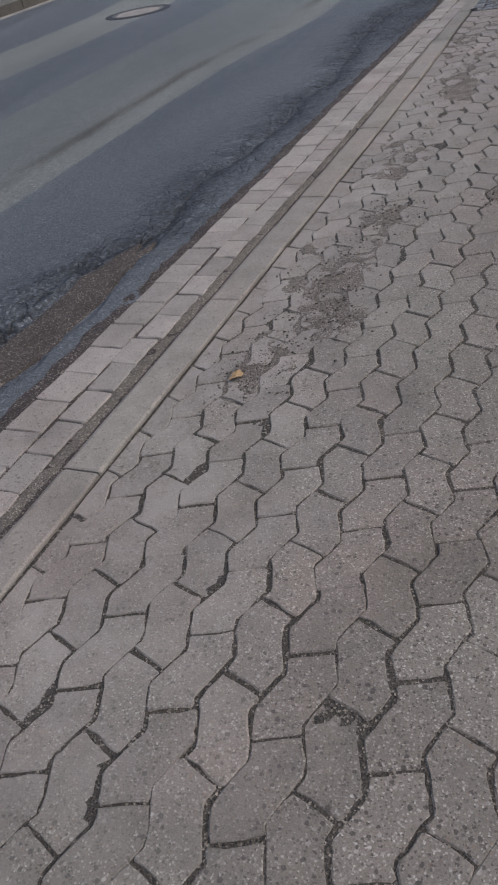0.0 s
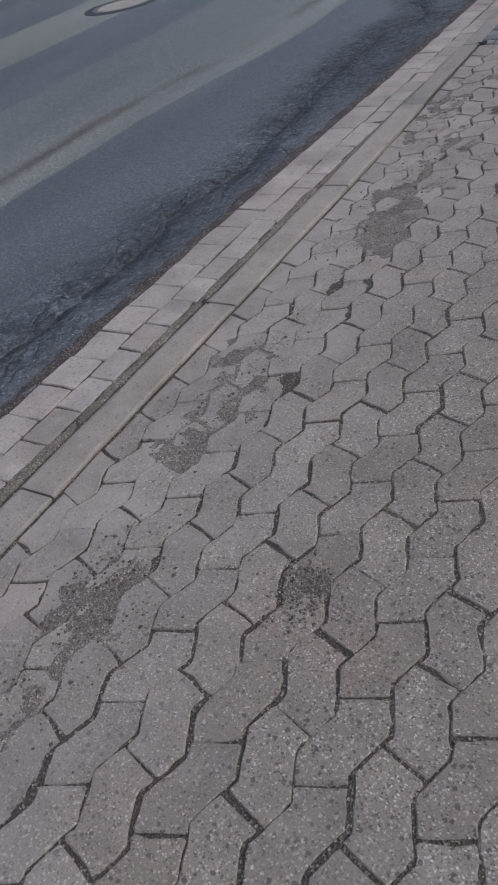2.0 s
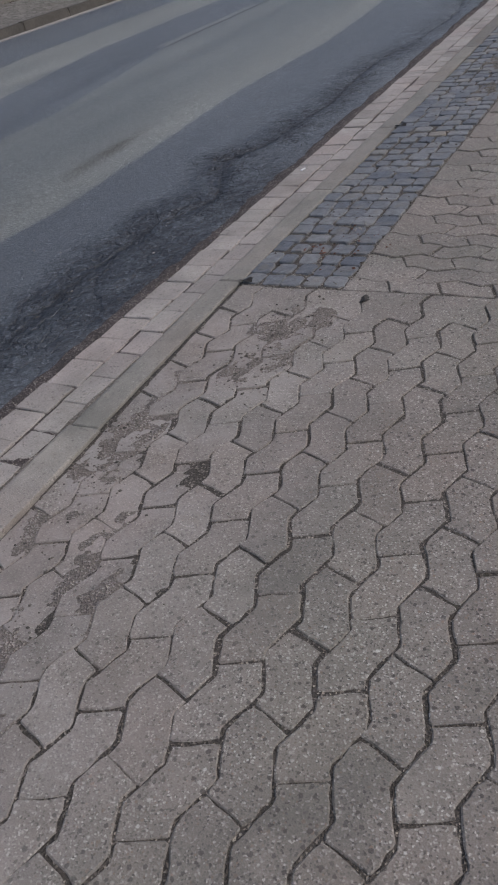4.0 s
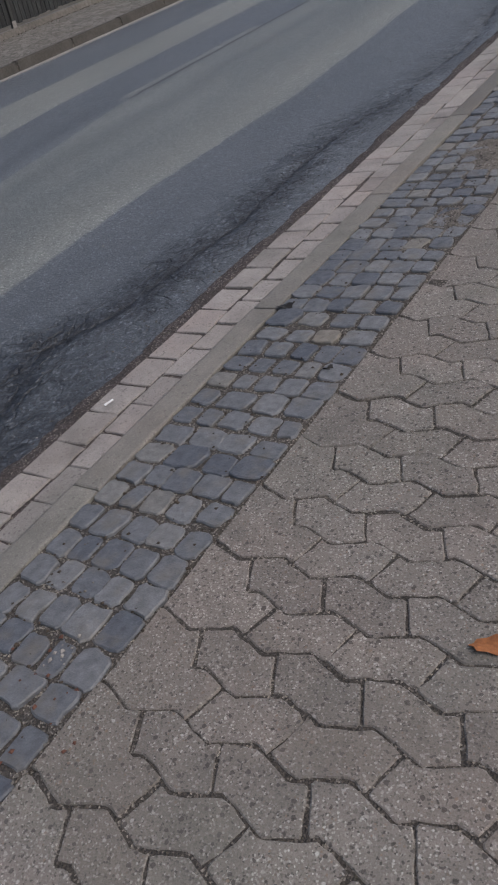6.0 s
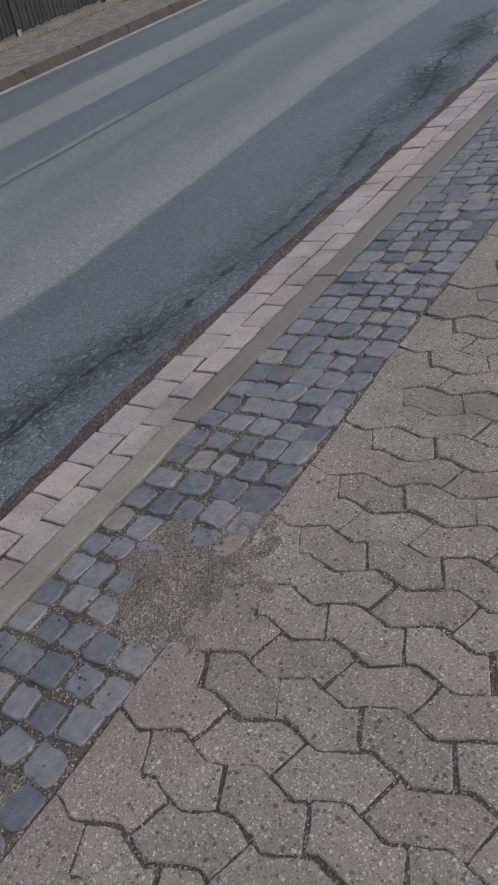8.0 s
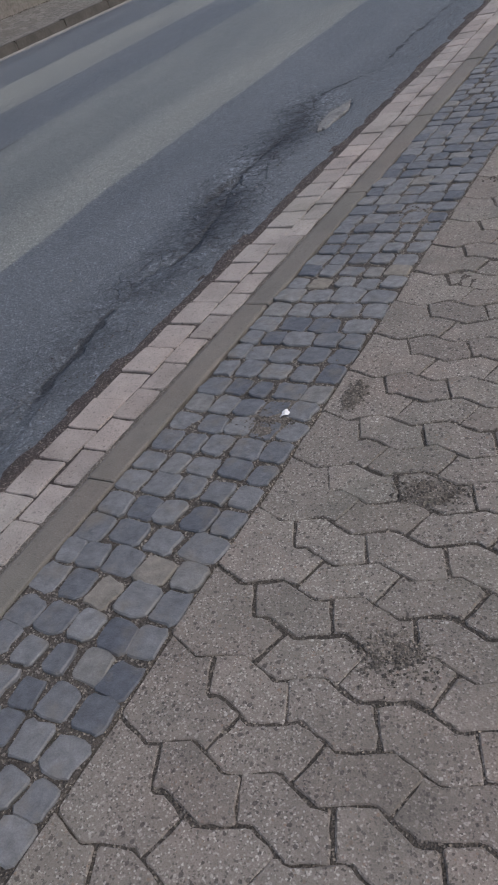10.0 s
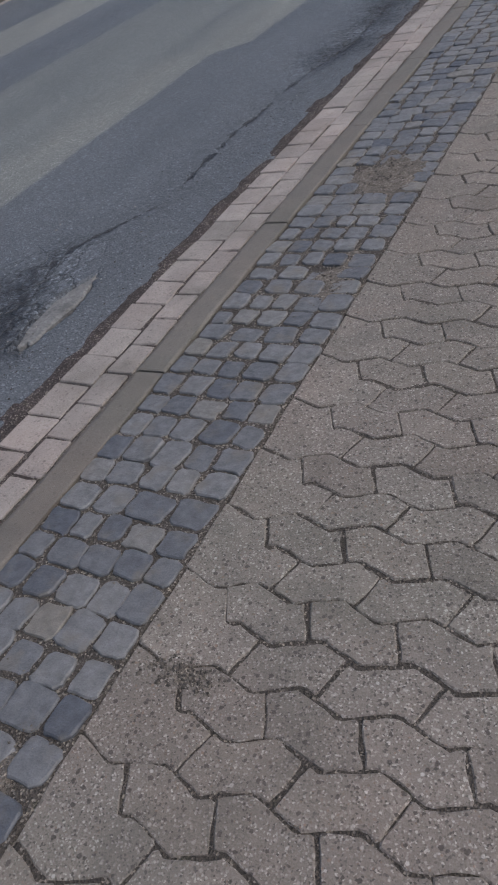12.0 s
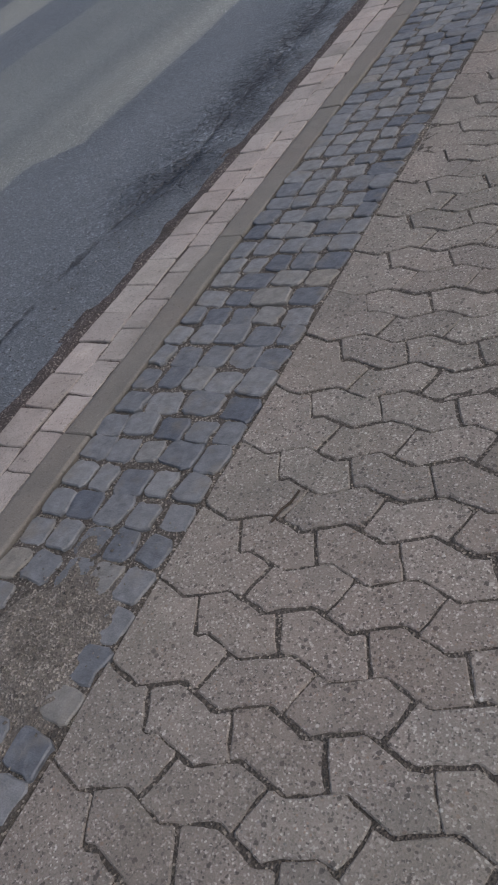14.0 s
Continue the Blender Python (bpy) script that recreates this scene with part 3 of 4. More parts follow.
HOLES = [(-0.735, 15.42, 0.075, 0.30, 0.022), (-0.70, 0.80, 0.15, 0.78, 0.018), (-0.93, 14.3, 0.05, 0.2, 0.014), (-0.93, 7.75, 0.14, 0.07, 0.014)]


def camber(x, y):
    """The road's surface without its damage."""
    return -0.056 - 0.004 * np_step(-0.7, -3.0, x) + (gutter_z(y) + 0.046) * np_step(-2.6, -0.5, x)


def road_height(x, y):
    z = camber(x, y)
    fade = np_step(-1.5, -1.35, x)
    d = np.abs(x - crack_line(y)) + 0.10 * (np_noise(x, y, 11, 8, 3) - 0.5)
    broken = np_step(0.36, 0.58, np_noise(x * 0.2, y, 1.1, 9, 2))
    z = z - fade * 0.012 * (1 - np_step(0.0, 0.09, d)) * broken
    z = z + fade * 0.010 * (np_noise(x, y, 28, 12, 3) - 0.5) * (1 - np_step(0.1, 0.5, d)) * np.interp(y, [w[0] for w in WORN], [w[1] for w in WORN])
    z = z + fade * 0.010 * (np_noise(x, y, 2.2, 13, 2) - 0.5)
    coarse = np_step(-1.15, -0.95, x) * np_step(4.8, 5.8, y) * (1 - np_step(7.4, 8.4, y))
    z = z + fade * 0.013 * (np_noise(x, y, 34, 16, 3) - 0.5) * coarse
    edge = np_noise(x, y, 14, 14, 3) - 0.5
    for hx, hy, rx, ry, depth in HOLES:
        q = np.sqrt(((x - hx) / rx) ** 2 + ((y - hy) / ry) ** 2) + 0.55 * edge
        z = z - fade * depth * (1 - np_step(0.86, 1.05, q))
    ragged = gutter_x(y) - 0.142 + (0.012 + 0.032 * np_step(6.0, 8.0, y)) * (np_noise(x * 0 + 3, y, 7, 15, 3) - 0.6)
    return z - 0.03 * np_step(0.0, 0.012, x - ragged)


ground = tagged(new("ground", sheet("ground", np.array([-400.0, -30, -11, -10.2, -8.1, -8.0, 3.35, 3.6, 30, 400]), np.array([-400.0, -20, 0, 15, 30, 60, 400]),
                                    lambda x, y: -0.16 + 0.36 * np_step(-9.5, -10.4, x) + 0.1 * np_step(3.4, 3.6, x), EARTH)), "bare brown earth around the street", "ground", kind="structure")
road = tagged(new("road", sheet("road", steps_of(-1.5, -0.385, 0.0125), steps_of(-2.0, 22.5, 0.0155), road_height, ASPHALT)), "cracked grey asphalt road with dark trench strips", "road", kind="structure")
part("far_lane", sheet("far_lane", np.append(steps_of(-7.9, -2.7, 0.4), steps_of(-2.6, -1.5, 0.1)), steps_of(-2.0, 60.0, 0.25), camber, ASPHALT), road)
part("road_end", sheet("road_end", np.array([-1.5, -0.40]), np.array([22.5, 60.0]), lambda x, y: camber(x, y) - 0.001, ASPHALT), road)


def stone_patch(name, x, y, rx, ry, z, material, label):
    """A ragged patch of bare base course at the bottom of a hole."""
    r = random.Random(int(y * 100))
    ring = [(x + rx * math.cos(a) * (1 + r.uniform(-0.25, 0.2)), y + ry * math.sin(a) * (1 + r.uniform(-0.2, 0.2))) for a in [k * math.tau / 28 for k in range(28)]]
    v, f = slab([(px - x, py - y) for px, py in ring], 0.0, 0.006, 0.03, 0.002, r, 0.002)
    part(name, mesh_of(name, v, f, material), road, pose(x, y, z), label)


stone_patch("pothole_floor", -0.735, 15.42, 0.055, 0.26, -0.0615, BARE_STONE, "pale bare stone in the pothole")
stone_patch("pothole_floor", -0.70, 0.80, 0.125, 0.72, -0.037, GRAVEL, "brown gravel in broken asphalt")

# manhole cover in the road
cover = new("manhole_cover")
cover.matrix_basis = pose(-4.75, 8.80, -0.060)
tagged(cover, "round cast-iron and concrete manhole cover in the asphalt", "manhole cover")


def ring_data(r0, r1, z, depth, n=48):
    v = [(q * math.cos(k * math.tau / n), q * math.sin(k * math.tau / n), h) for q, h in ((r0, z), (r1, z), (r1, z - depth), (r0, z - depth)) for k in range(n)]
    return v, [(a * n + k, b * n + k, b * n + (k + 1) % n, a * n + (k + 1) % n) for a, b in ((0, 1), (1, 2), (3, 0)) for k in range(n)]


part("collar", mesh_of("collar", *ring_data(0.345, 0.44, 0.004, 0.02), TAR), cover, None, "dark tar collar")
part("frame", mesh_of("frame", *ring_data(0.300, 0.345, 0.008, 0.03), IRON), cover, None, "cast-iron ring")
disc = [(0.295 * math.cos(k * math.tau / 48), 0.295 * math.sin(k * math.tau / 48)) for k in range(48)]
v, f = slab(disc, 0.0, 0.006, 0.03, 0.0, random.Random(1))
part("lid", mesh_of("lid", v, f, FAR_GUTTER), cover, pose(0, 0, 0.006), "pale concrete-filled lid")

# ---- gutter of two rows of square concrete stones ----
def gutter_bed(x, y):
    edge = gutter_x(y) - 0.148
    z = gutter_z(y) - 0.0062 + 0.006 * (np_noise(x, y, 40, 21, 3) - 0.5)
    over = np_step(0.30, 0.62, np_noise(x * 0.6, y, 4, 22, 3)) * (1 - np_step(0.0, 0.012, x - edge))
    return z + over * (0.003 + 0.005 * np_step(5.5, 8.0, y)) - 0.012 * (1 - np_step(-0.075, -0.045, x - edge + 0.05 * (np_noise(x, y, 9, 24, 3) - 0.5)))


def gutter_sand(x, y):
    d = x - gutter_x(y) - 0.108
    return gutter_z(y) - 0.004 - 0.010 * (1 - np_step(-0.012, 0.004, d)) + 0.010 * (np_noise(x, y, 20, 23, 3) - 0.45) + 0.006 * np_step(0.5, 0.7, np_noise(x, y, 3, 25, 2)) - 0.03 * np_step(-0.072, -0.060, x - kerb_x(y))


gutter = tagged(new("gutter", sheet("gutter", steps_of(-0.50, -0.09, 0.0115), steps_of(-2.0, 22.5, 0.0155), gutter_bed, EDGE_SOIL)),
                "two rows of pale concrete gutter stones beside the kerb", "gutter", kind="structure")
part("joint_fill", sheet("joint_fill", steps_of(-0.185, -0.04, 0.0115), steps_of(-2.0, 22.4, 0.0155), gutter_sand, SAND), gutter, None, "brown sandy joint along the kerb")
r = random.Random(3)


def gutter_meshes(w, l):
    out = []
    for _ in range(10):
        j = [r.gauss(0, 0.0022) for _ in range(8)]
        v, f = slab([(-w / 2 + j[0], -l / 2 + j[1]), (w / 2 + j[2], -l / 2 + j[3]), (w / 2 + j[4], l / 2 + j[5]), (-w / 2 + j[6], l / 2 + j[7])], 0.0030, 0.0026, 0.03, 0.0018, r, 0.001, 0.007)
        out.append(mesh_of("gutter_stone", v, f, GUTTER))
    return out


# joints of the outer row: number, y
GUTTER_AT, GUTTER_Y = (0, 8, 40, 48, 71, 83, 97), (0.96, 2.265, 7.545, 8.943, 12.770, 14.805, 17.146)
for meshes, off, shift in ((gutter_meshes(0.142, 0.166), -0.0725, 0.0), (gutter_meshes(0.109, 0.166), 0.056, 0.44)):
    for k in range(-17, 128):
        q = k + 0.5 + shift
        y = float(np.interp(q, GUTTER_AT, GUTTER_Y)) + 0.165 * (min(q, 0) + max(q - 97, 0))
        part("gutter_stone", meshes[r.randrange(10)], gutter, pose(float(gutter_x(y)) + off + r.gauss(0, 0.003), y, float(gutter_z(y)) + r.gauss(0, 0.0014), r.gauss(0, 0.6), r.gauss(0, 0.6), r.gauss(0, 1.1)))

# ---- kerb stones, one metre each, dropped at the drive ----
kerb = tagged(new("kerb", from_bm("kerb", box_data(-0.10, 0.03, -2.0, 22.5, -0.30, -0.095), SOIL)), "concrete kerb stones, dropped and then raised", "kerb", kind="structure")


def kerb_data(material, half, r):
    """A one-metre kerb stone with a rounded road edge and worn ends."""
    prof = [(-half, -0.10), (half, -0.10), (half, -0.007), (half - 0.002, -0.002), (half - 0.007, 0.0), (-half + 0.022, 0.0), (-half + 0.009, -0.005), (-half + 0.002, -0.014), (-half, -0.03)]
    ys = [-0.497, -0.492] + [-0.4 + 0.1 * k for k in range(9)] + [0.492, 0.497]
    v = []
    for y in ys:
        e = 0.003 if abs(y) > 0.495 else 0.0
        v += [(x + r.gauss(0, 0.0010), y, z - (e if z > -0.05 else 0) + r.gauss(0, 0.0007)) for x, z in prof]
    n = len(prof)
    f = [tuple(reversed(range(n))), tuple(range((len(ys) - 1) * n, len(ys) * n))]
    f += [(a * n + k, a * n + (k + 1) % n, (a + 1) * n + (k + 1) % n, (a + 1) * n + k) for a in range(len(ys) - 1) for k in range(n)]
    return mesh_of("kerb_stone", v, f, material)


pale = [kerb_data(KERB_PALE, 0.065, r) for _ in range(4)]
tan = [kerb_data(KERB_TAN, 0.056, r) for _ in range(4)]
brown = [kerb_data(KERB_BROWN, 0.056, r) for _ in range(4)]
for k in range(-2, 22):
    y = k + 0.5
    z0, z1 = (-0.013 + 0.019 * step(3.5, 7.0, q) for q in (k, k + 1))
    x0, x1 = float(kerb_x(k)), float(kerb_x(k + 1))
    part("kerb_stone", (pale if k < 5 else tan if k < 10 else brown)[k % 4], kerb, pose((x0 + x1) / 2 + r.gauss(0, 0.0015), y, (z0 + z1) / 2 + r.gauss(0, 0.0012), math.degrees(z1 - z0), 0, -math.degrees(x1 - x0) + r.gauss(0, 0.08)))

# ---- near footway ----
pavement_1 = tagged(new("pavement_1", sheet("pavement_1", steps_of(-0.02, 3.4, 0.02), steps_of(-2.6, 5.98, 0.02), bed_height(-0.0036), SOIL)), "worn grey interlocking concrete pavers with soil-filled joints", "pavement", kind="structure")
pavement_2 = tagged(new("pavement_2", sheet("pavement_2", steps_of(0.40, 3.4, 0.02), steps_of(5.975, 11.0, 0.02), bed_height(-0.0036, 1), SOIL)), "grey-brown interlocking concrete pavers laid across the footway", "pavement", kind="structure")
pavement_3 = tagged(new("pavement_3", sheet("pavement_3", steps_of(0.46, 3.4, 0.02), steps_of(11.0, 26.0, 0.02), bed_height(-0.0036, 1), SOIL)), "grey-brown interlocking concrete pavers laid across the footway", "pavement", kind="structure")
cobble_strip = tagged(new("cobble_strip", sheet("cobble_strip", steps_of(-0.03, 0.53, 0.0125), steps_of(5.975, 26.0, 0.0155), bed_height(-0.0034, -1), COBBLE_BED)), "blue-grey basalt cobbles in sandy joints", "cobbles", kind="structure")

part("loose_dirt", sheet("loose_dirt", steps_of(0.03, 1.0, 0.0125), steps_of(0.0, 5.97, 0.0125), dirt_height, DUST), pavement_1, None, "pale dusty dirt over worn pavers")
part("loose_dirt", sheet("loose_dirt", steps_of(0.03, 1.1, 0.0125), steps_of(8.3, 14.3, 0.0125), dirt_height, SAND), cobble_strip, None, "loose sand where cobbles are missing")
part("loose_dirt", sheet("loose_dirt", steps_of(0.03, 0.7, 0.0125), steps_of(15.3, 17.0, 0.0125), dirt_height, SAND), cobble_strip, None, "loose sand where cobbles are missing")

# ---- far side: gutter, kerb, footway, ledge, fence ----
far_gutter = tagged(new("far_gutter", from_bm("far_gutter", box_data(-8.06, -7.9, -2, 60, -0.2, -0.052, 0.004), FAR_GUTTER)), "pale concrete gutter strip across the road", "gutter", kind="structure")
far_kerb = tagged(new("far_kerb", from_bm("far_kerb", box_data(-8.19, -8.07, -2, 60, -0.3, 0.04), SOIL)), "raised brown concrete kerb across the road", "kerb", kind="structure")
far_stone = from_bm("kerb_stone", box_data(-0.066, 0.066, -0.604, 0.604, -0.20, 0.0, 0.016), FAR_KERB)
for k in range(24):
    part("kerb_stone", far_stone, far_kerb, pose(-8.128, 6.53 + 1.214 * k, 0.085 + r.gauss(0, 0.003)))
far_pavement = tagged(new("far_pavement", sheet("far_pavement", steps_of(-9.92, -8.195, 0.08), steps_of(-2, 60, 0.1), lambda x, y: 0.075 + 0.15 * np_step(-8.1, -10.0, x) + 0.012 * (np_noise(x, y, 3, 31, 3) - 0.5), SETTS)),
                      "grey footway of small setts beneath the fence", "pavement", kind="structure")
ledge = tagged(new("ledge", from_bm("ledge", box_data(-10.08, -9.90, -2, 60, -0.1, 0.325, 0.012), LEDGE)), "low weathered concrete ledge under the fence", "ledge", kind="structure")

SHEAR = Matrix(((1, 0, 0, 0), (0, 1, 0.12, 0), (0, 0, 1, 0), (0, 0, 0, 1)))


def sheared(bm):
    bmesh.ops.transform(bm, matrix=SHEAR, verts=bm.verts)
    return bm


fence = new("fence")
fence.matrix_basis = pose(-10.0, 9.31, 0.327)
tagged(fence, "dark weathered board fence on the concrete ledge", "fence")
post_me = from_bm("post", sheared(box_data(-0.02, 0.045, -0.03, 0.03, 0.0, 1.75, 0.004)), POST)
foot_me = from_bm("foot", sheared(box_data(0.046, 0.058, -0.045, 0.045, 0.0, 0.10, 0.003)), FAR_GUTTER)
slat_me = [from_bm("board", sheared(box_data(-0.012, 0.012, -0.047, 0.047, 0.04 + 0.01 * k, 1.7, 0.003)), WOOD) for k in range(3)]
rail_me = from_bm("rail", box_data(-0.05, -0.014, -1.16, 1.16, -0.03, 0.03, 0.004), WOOD)
for k in range(6):
    y = 2.35 * k
    p = part("post", post_me, fence, pose(0, y, 0))
    part("foot", foot_me, p, None, "pale metal post foot")
    if k < 5:
        for j in range(22):
            part("board", slat_me[r.randrange(3)], fence, pose(r.gauss(0, 0.003), y + 0.09 + 0.1035 * j, 0, 0, 0, r.gauss(0, 1.5)))
        for z in (0.3, 1.4):
            part("rail", rail_me, fence, pose(0, y + 1.175 + 0.12 * z, z))
wall = tagged(new("garden_wall", from_bm("garden_wall", box_data(-10.25, -9.95, 21.2, 60, 0.2, 1.5, 0.01), LEDGE)), "pale concrete garden wall beyond the fence", "wall", kind="structure")


def debris(name, count, place, size, material, label, parent=None):
    """Many small crumbs lying about, as one piece."""
    q = random.Random(count)
    heap = Heap()
    for _ in range(count):
        x, y, z = place(q)
        s = size * (0.5 + q.random())
        v = [(s * a * q.uniform(0.6, 1.2), s * b * q.uniform(0.6, 1.2), s * c * q.uniform(0.4, 0.8)) for a, b, c in ((1, 0, 0), (-1, 0, 0), (0, 1, 0), (0, -1, 0), (0, 0, 1), (0, 0, -0.6))]
        heap.add(v, [(0, 2, 4), (2, 1, 4), (1, 3, 4), (3, 0, 4), (2, 0, 5), (1, 2, 5), (3, 1, 5), (0, 3, 5)], pose(x, y, z, 0, 0, q.uniform(0, 360)))
    return tagged(new(name, mesh_of(name, heap.v, heap.f, material)), label, "debris", kind="stuff")


debris("leaf_litter", 500, lambda q: (-9.86 + abs(q.gauss(0, 0.07)), q.uniform(12, 24), 0.232), 0.012, TWIG, "brown leaf litter along the ledge")


def patch_spot(q):
    px, py, rx, ry, h = PATCHES[q.randrange(len(PATCHES))]
    x, y = q.gauss(px, rx * 0.5), q.gauss(py, ry * 0.5)
    return max(0.03, x), y, -0.004 - dip(x, y) + h * 0.6


debris("grit", 7000, patch_spot, 0.0032, SAND, "loose sandy grit on the worn paving")
debris("gravel", 1600, patch_spot, 0.0050, BASE_COURSE, "small brown gravel on the worn paving")
debris("road_chips", 1500, lambda q: (-0.46 - abs(q.gauss(0, 0.22)), q.uniform(-1.5, 21), -0.049), 0.0042, BASE_COURSE, "loose stone chips on the road's edge")
debris("pale_chips", 260, lambda q: (-0.46 - abs(q.gauss(0, 1.6)), q.uniform(-1.0, 22), -0.052), 0.0055, FAR_GUTTER, "pale stone chips strewn over the asphalt")
debris("joint_grit", 5000, lambda q: (q.uniform(0.02, 0.47), q.uniform(6.0, 20), -0.004), 0.0030, SAND, "sandy grit between the cobbles")


debris("leaf_bits", 34, lambda q: (q.gauss(0.27, 0.08), q.gauss(6.36, 0.09), 0.004), 0.007, RED_LEAF, "reddish leaf bits on the cobbles")
debris("crumbs", 260, lambda q: (q.uniform(0.02, 0.44), q.uniform(6.0, 9.2), 0.002), 0.0055, TWIG, "dark leaf crumbs between the cobbles")
debris("pebbles", 1500, lambda q: (q.uniform(0.02, 0.47), q.uniform(6.0, 20), -0.001), 0.0042, LEDGE, "pale pebbles between the cobbles")
debris("droppings", 12, lambda q: (q.gauss(0.31, 0.018), q.gauss(6.52, 0.025), 0.005), 0.0055, FAR_GUTTER, "white bird droppings on the cobbles")


# ---- small litter ----
def leaf(name, x, y, z, size, turn, material, label):
    bm = bmesh.new()
    n = 14
    rim = [bm.verts.new((size * math.cos(a) * (1.0 if k % 2 else 0.82), 0.55 * size * math.sin(a) * (1.0 if k % 2 else 0.8), 0.003 + 0.006 * math.sin(2 * a))) for k, a in enumerate([j * math.tau / n for j in range(n)])]
    mid = bm.verts.new((0, 0, 0.002))
    for k in range(n):
        bm.faces.new((rim[k], rim[(k + 1) % n], mid))
    geo = bmesh.ops.extrude_face_region(bm, geom=list(bm.faces))
    bmesh.ops.translate(bm, verts=[g for g in geo["geom"] if isinstance(g, bmesh.types.BMVert)], vec=(0, 0, 0.0012))
    ob = new(name, from_bm(name, bm, material))
    ob.matrix_basis = pose(x, y, z, 0, 0, turn)
    tagged(ob, label, "leaf")


def stick(name, pts, radius, material, label, category):
    cu = bpy.data.curves.new(name, "CURVE")
    cu.dimensions, cu.bevel_depth, cu.bevel_resolution = "3D", radius, 2
    sp = cu.splines.new("POLY")
    sp.points.add(len(pts) - 1)
    for p, q in zip(sp.points, pts):
        p.co = (*q, 1)
    cu.use_fill_caps = True
    ob = new(name, cu)
    me = bpy.data.meshes.new_from_object(ob.evaluated_get(bpy.context.evaluated_depsgraph_get()))
    bpy.data.objects.remove(ob)
    me.materials.clear()
    me.materials.append(material)
    tagged(new(name, me), label, category)


leaf("leaf", 1.123, 6.846, 0.003, 0.042, 20, LEAF, "curled orange-brown leaf on the pavers")
leaf("leaf", 0.215, 0.505, -0.010, 0.030, 70, LEAF_PALE, "curled tan leaf on the worn pavers")
leaf("leaf", 1.003, 15.905, 0.002, 0.026, 160, DARK_LEAF, "small blackened leaf on the pavers")
leaf("leaf", 0.535, 5.905, 0.001, 0.030, 80, DARK_LEAF, "blackened leaf scrap at the paving's seam")
leaf("leaf", 0.376, 7.664, 0.003, 0.017, 30, DARK_LEAF, "black leaf crumb on the cobbles")
leaf("leaf", 0.209, 8.900, 0.003, 0.020, 100, DARK_LEAF, "black leaf crumb on the cobbles")
leaf("leaf", 0.03, 8.01, 0.006, 0.035, 10, DARK_LEAF, "dark leaf-shaped scrap in the kerb's joint")
# this leaf shape stands in for green moss on the kerb
leaf("leaf", 0.02, 6.0, 0.006, 0.030, 10, DARK_LEAF, "dark leaf-shaped scrap in the kerb's joint")
leaf("leaf", -0.10, 3.0, -0.020, 0.030, 120, DARK_LEAF, "dark leaf-shaped scrap in the kerb's joint")
leaf("paper_scrap", 0.391, 12.372, 0.005, 0.020, 70, PAPER, "white paper scrap on the cobbles")
stick("cigarette_butt", [(-0.335, 7.395, -0.032), (-0.325, 7.43, -0.032)], 0.004, PAPER, "white cigarette butt on a gutter stone", "cigarette butt")
stick("twig", [(0.70, 16.80, 0.006), (0.712, 16.835, 0.010), (0.722, 16.86, 0.006), (0.73, 16.895, 0.008)], 0.003, TWIG, "short dark twig on the pavers", "twig")

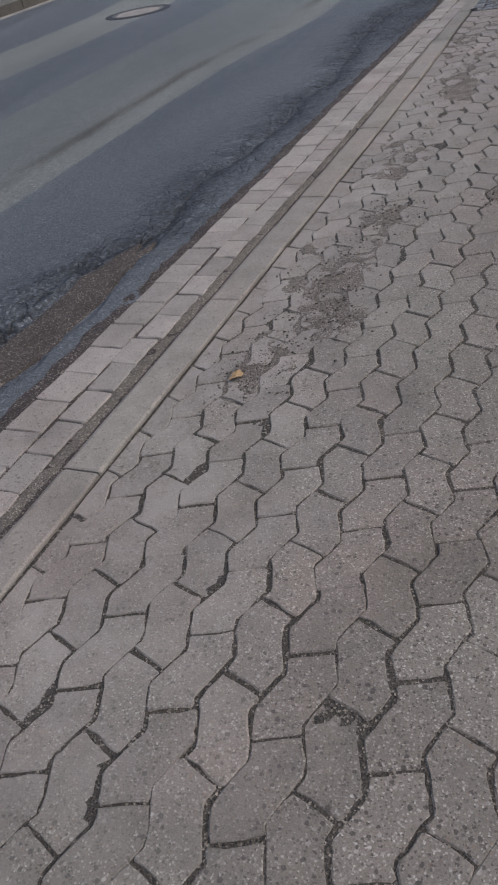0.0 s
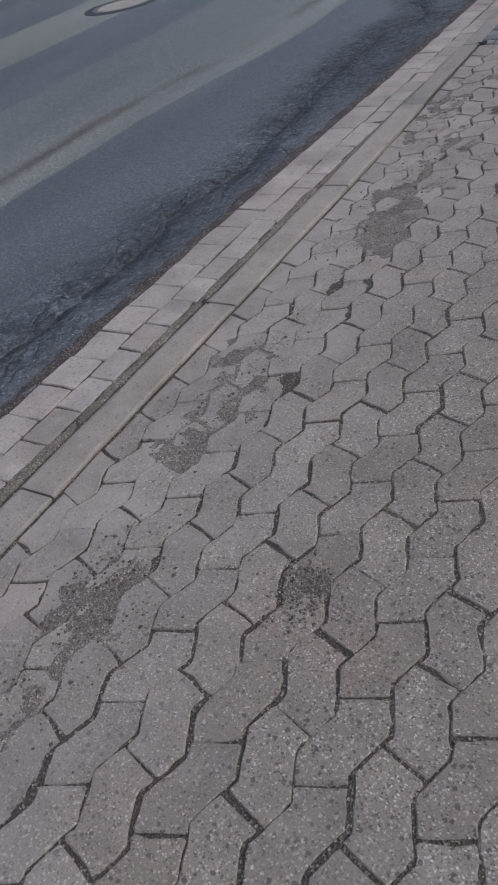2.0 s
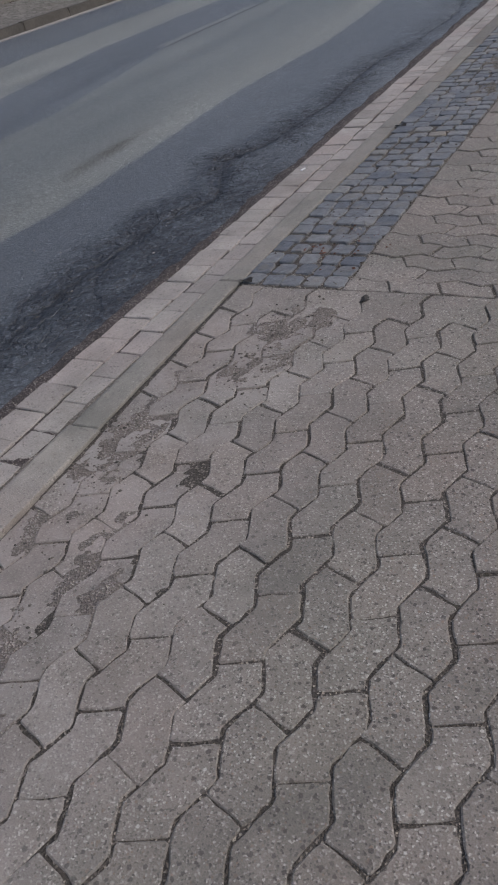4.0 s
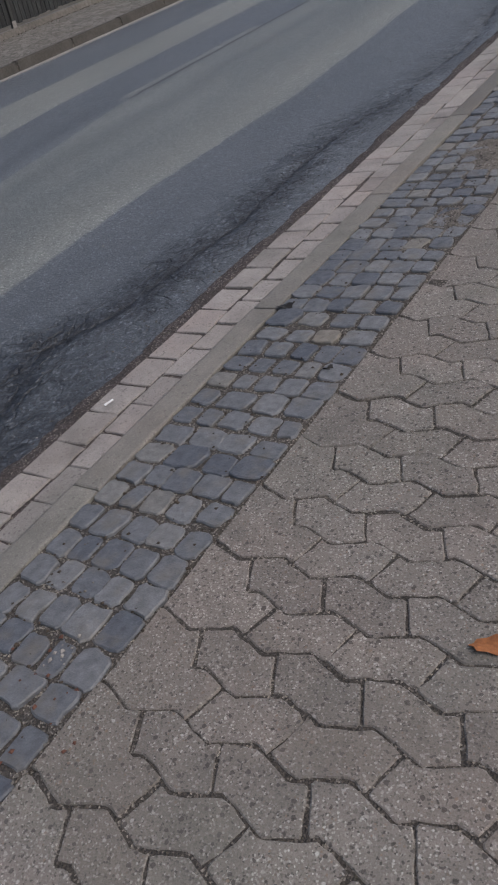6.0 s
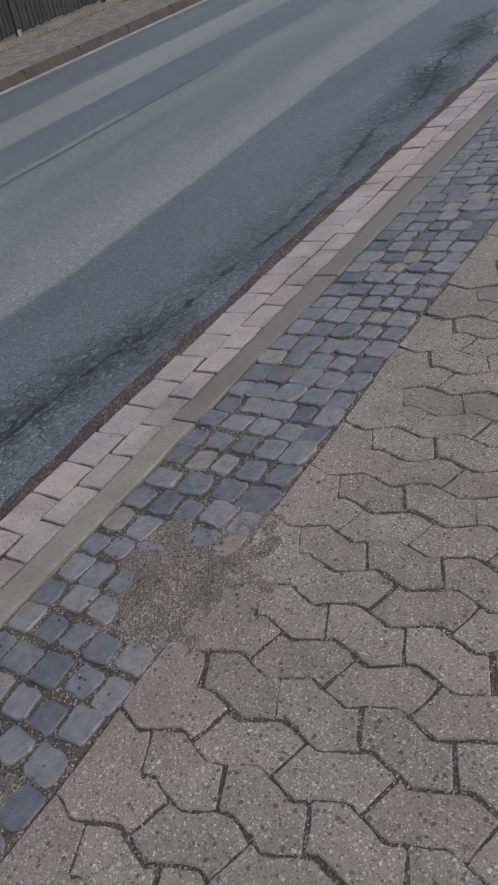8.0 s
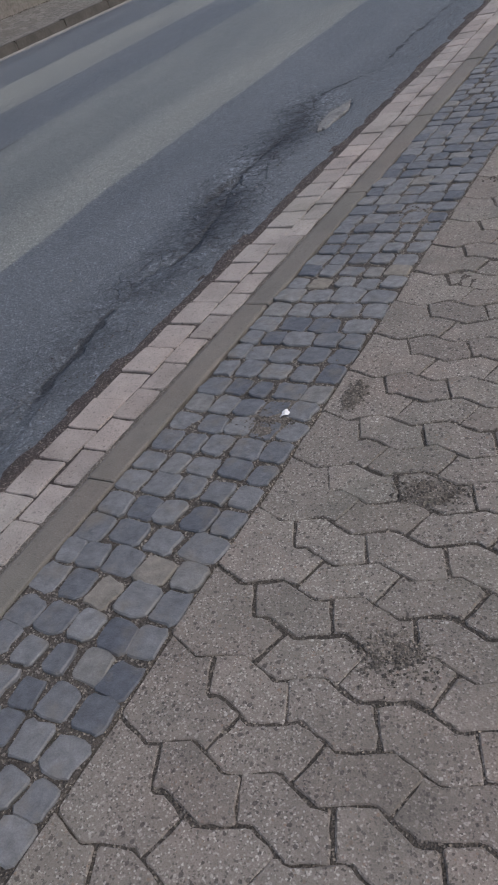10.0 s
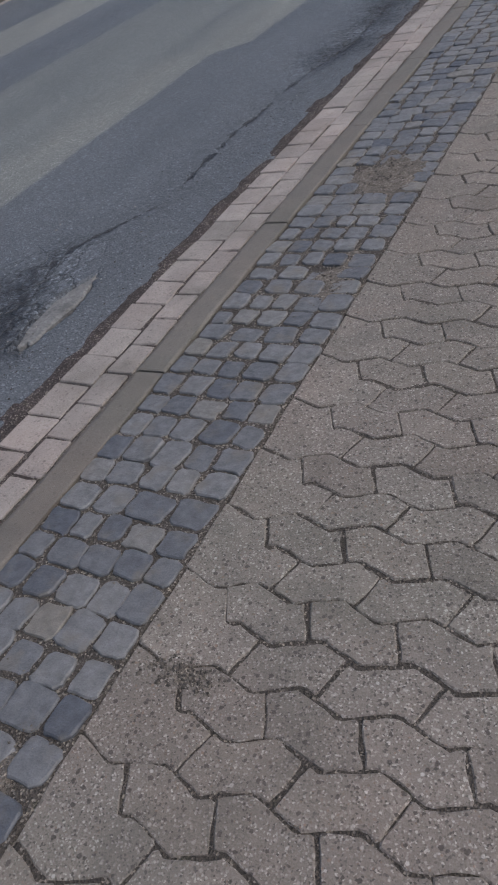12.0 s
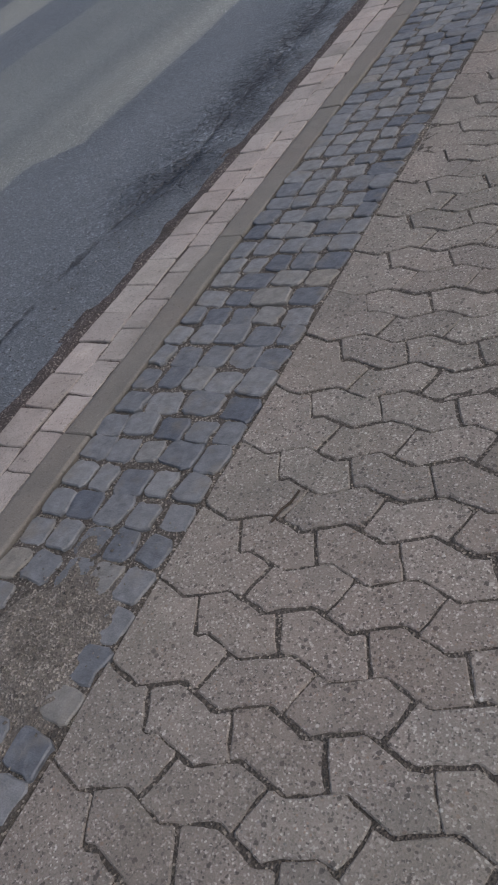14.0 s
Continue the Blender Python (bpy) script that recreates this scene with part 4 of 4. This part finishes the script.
# ---- the stones of the footway ----
r = random.Random(5)
cobble_meshes = {}
for wide_joint in (0, 1):
    for j in range(20):
        q = [r.gauss(0, 0.0040) for _ in range(8)]
        h = 0.05
        poly = [(-h + q[0], -h + q[1]), (h + q[2], -h + q[3]), (h + q[4], h + q[5]), (-h + q[6], h + q[7])]
        v, f = slab(poly, 0.0042 + 0.0042 * wide_joint, 0.0028, 0.045, 0.0021, r, r.uniform(0.0, 0.0018), 0.015)
        cobble_meshes[wide_joint, j] = v, f, mesh_of("cobble", v, f, BASALT)
heap = Heap()
y = 5.983
while y < 25.9:
    deep = r.uniform(0.088, 0.102)
    widths = [r.uniform(0.82, 1.18) for _ in range(4 if r.random() < 0.15 else 5)]
    x = float(kerb_x(y)) + 0.059
    span = float(cobble_x(y)) - 0.004 - x
    total = sum(widths)
    for wd in widths:
        wide = wd / total * span
        cx, cy = x + wide / 2, y + deep / 2 + r.gauss(0, 0.0035)
        x += wide
        lift = float(rise(np.array([cx]), np.array([cy]))[0])
        if lift > 0.011:
            continue
        sandy = np_noise(np.array([cx]), np.array([cy]), 2.3, 41, 2)[0] + 0.35 * cx + 0.12 * (y < 8.5) > 0.64
        v, f, me = cobble_meshes[int(sandy), r.randrange(20)]
        m = pose(cx, cy, 0.003 + r.gauss(0, 0.0018) - 0.4 * lift, r.gauss(0, 1.7), r.gauss(0, 1.7), r.gauss(-2, 2.4)) @ Matrix.Diagonal((wide / 0.1, deep / 0.1, 1, 1))
        if 6.0 < y < 9.6 or 12.2 < y < 15.6:
            part("cobble", me, cobble_strip, m)
        else:
            heap.add(v, f, m)
    y += deep
tagged(part("far_cobbles", mesh_of("far_cobbles", heap.v, heap.f, BASALT), cobble_strip), kind="stuff")


LINE_Y, LINE_S, LINE_X = (-0.43, 0.5, 1.1, 2.47, 5.5), (0.103, 0.066, 0.045, -0.002, 0.006), (0.882, 0.890, 0.900, 0.916, 0.910)


def along(p, s_only=False):
    """First paving: rows run along the street, drifting a little."""
    y = p[0] + 0.595
    y += float(np.interp(y, LINE_Y, LINE_S))
    return y if s_only else (float(np.interp(y, LINE_Y, LINE_X)) - p[1], y)


ROW_AT, ROW_Y, ROW_X = (0, 6, 25, 37), (7.385, 8.692, 12.664, 15.188), (0.770, 0.785, 0.821, 0.829)


def across(p, s_only=False):
    """Second paving: rows run across the footway."""
    q = p[1] / 0.2095
    y = float(np.interp(q, ROW_AT, ROW_Y)) + 0.2095 * (min(q, 0) + max(q - 37, 0))
    x = p[0] + float(np.interp(q, ROW_AT, ROW_X))
    return x if s_only else (x, y)


pave(Bond(0.1882, 0.2130), along, 90, [pavement_1], [-3.0], [5.98], range(-24, 9), range(-20, 34), 5.974,
     lambda x, y: x < 1.22 and -0.15 < y < 4.6)
pave(Bond(0.1845, 0.2095), across, 0, [pavement_2, pavement_3], [5.975, 11.0], [11.0, 26.5], range(-14, 176), range(-6, 16), None,
     lambda x, y: x < 1.42 and (5.9 < y < 11.0 or 12.4 < y < 17.2))
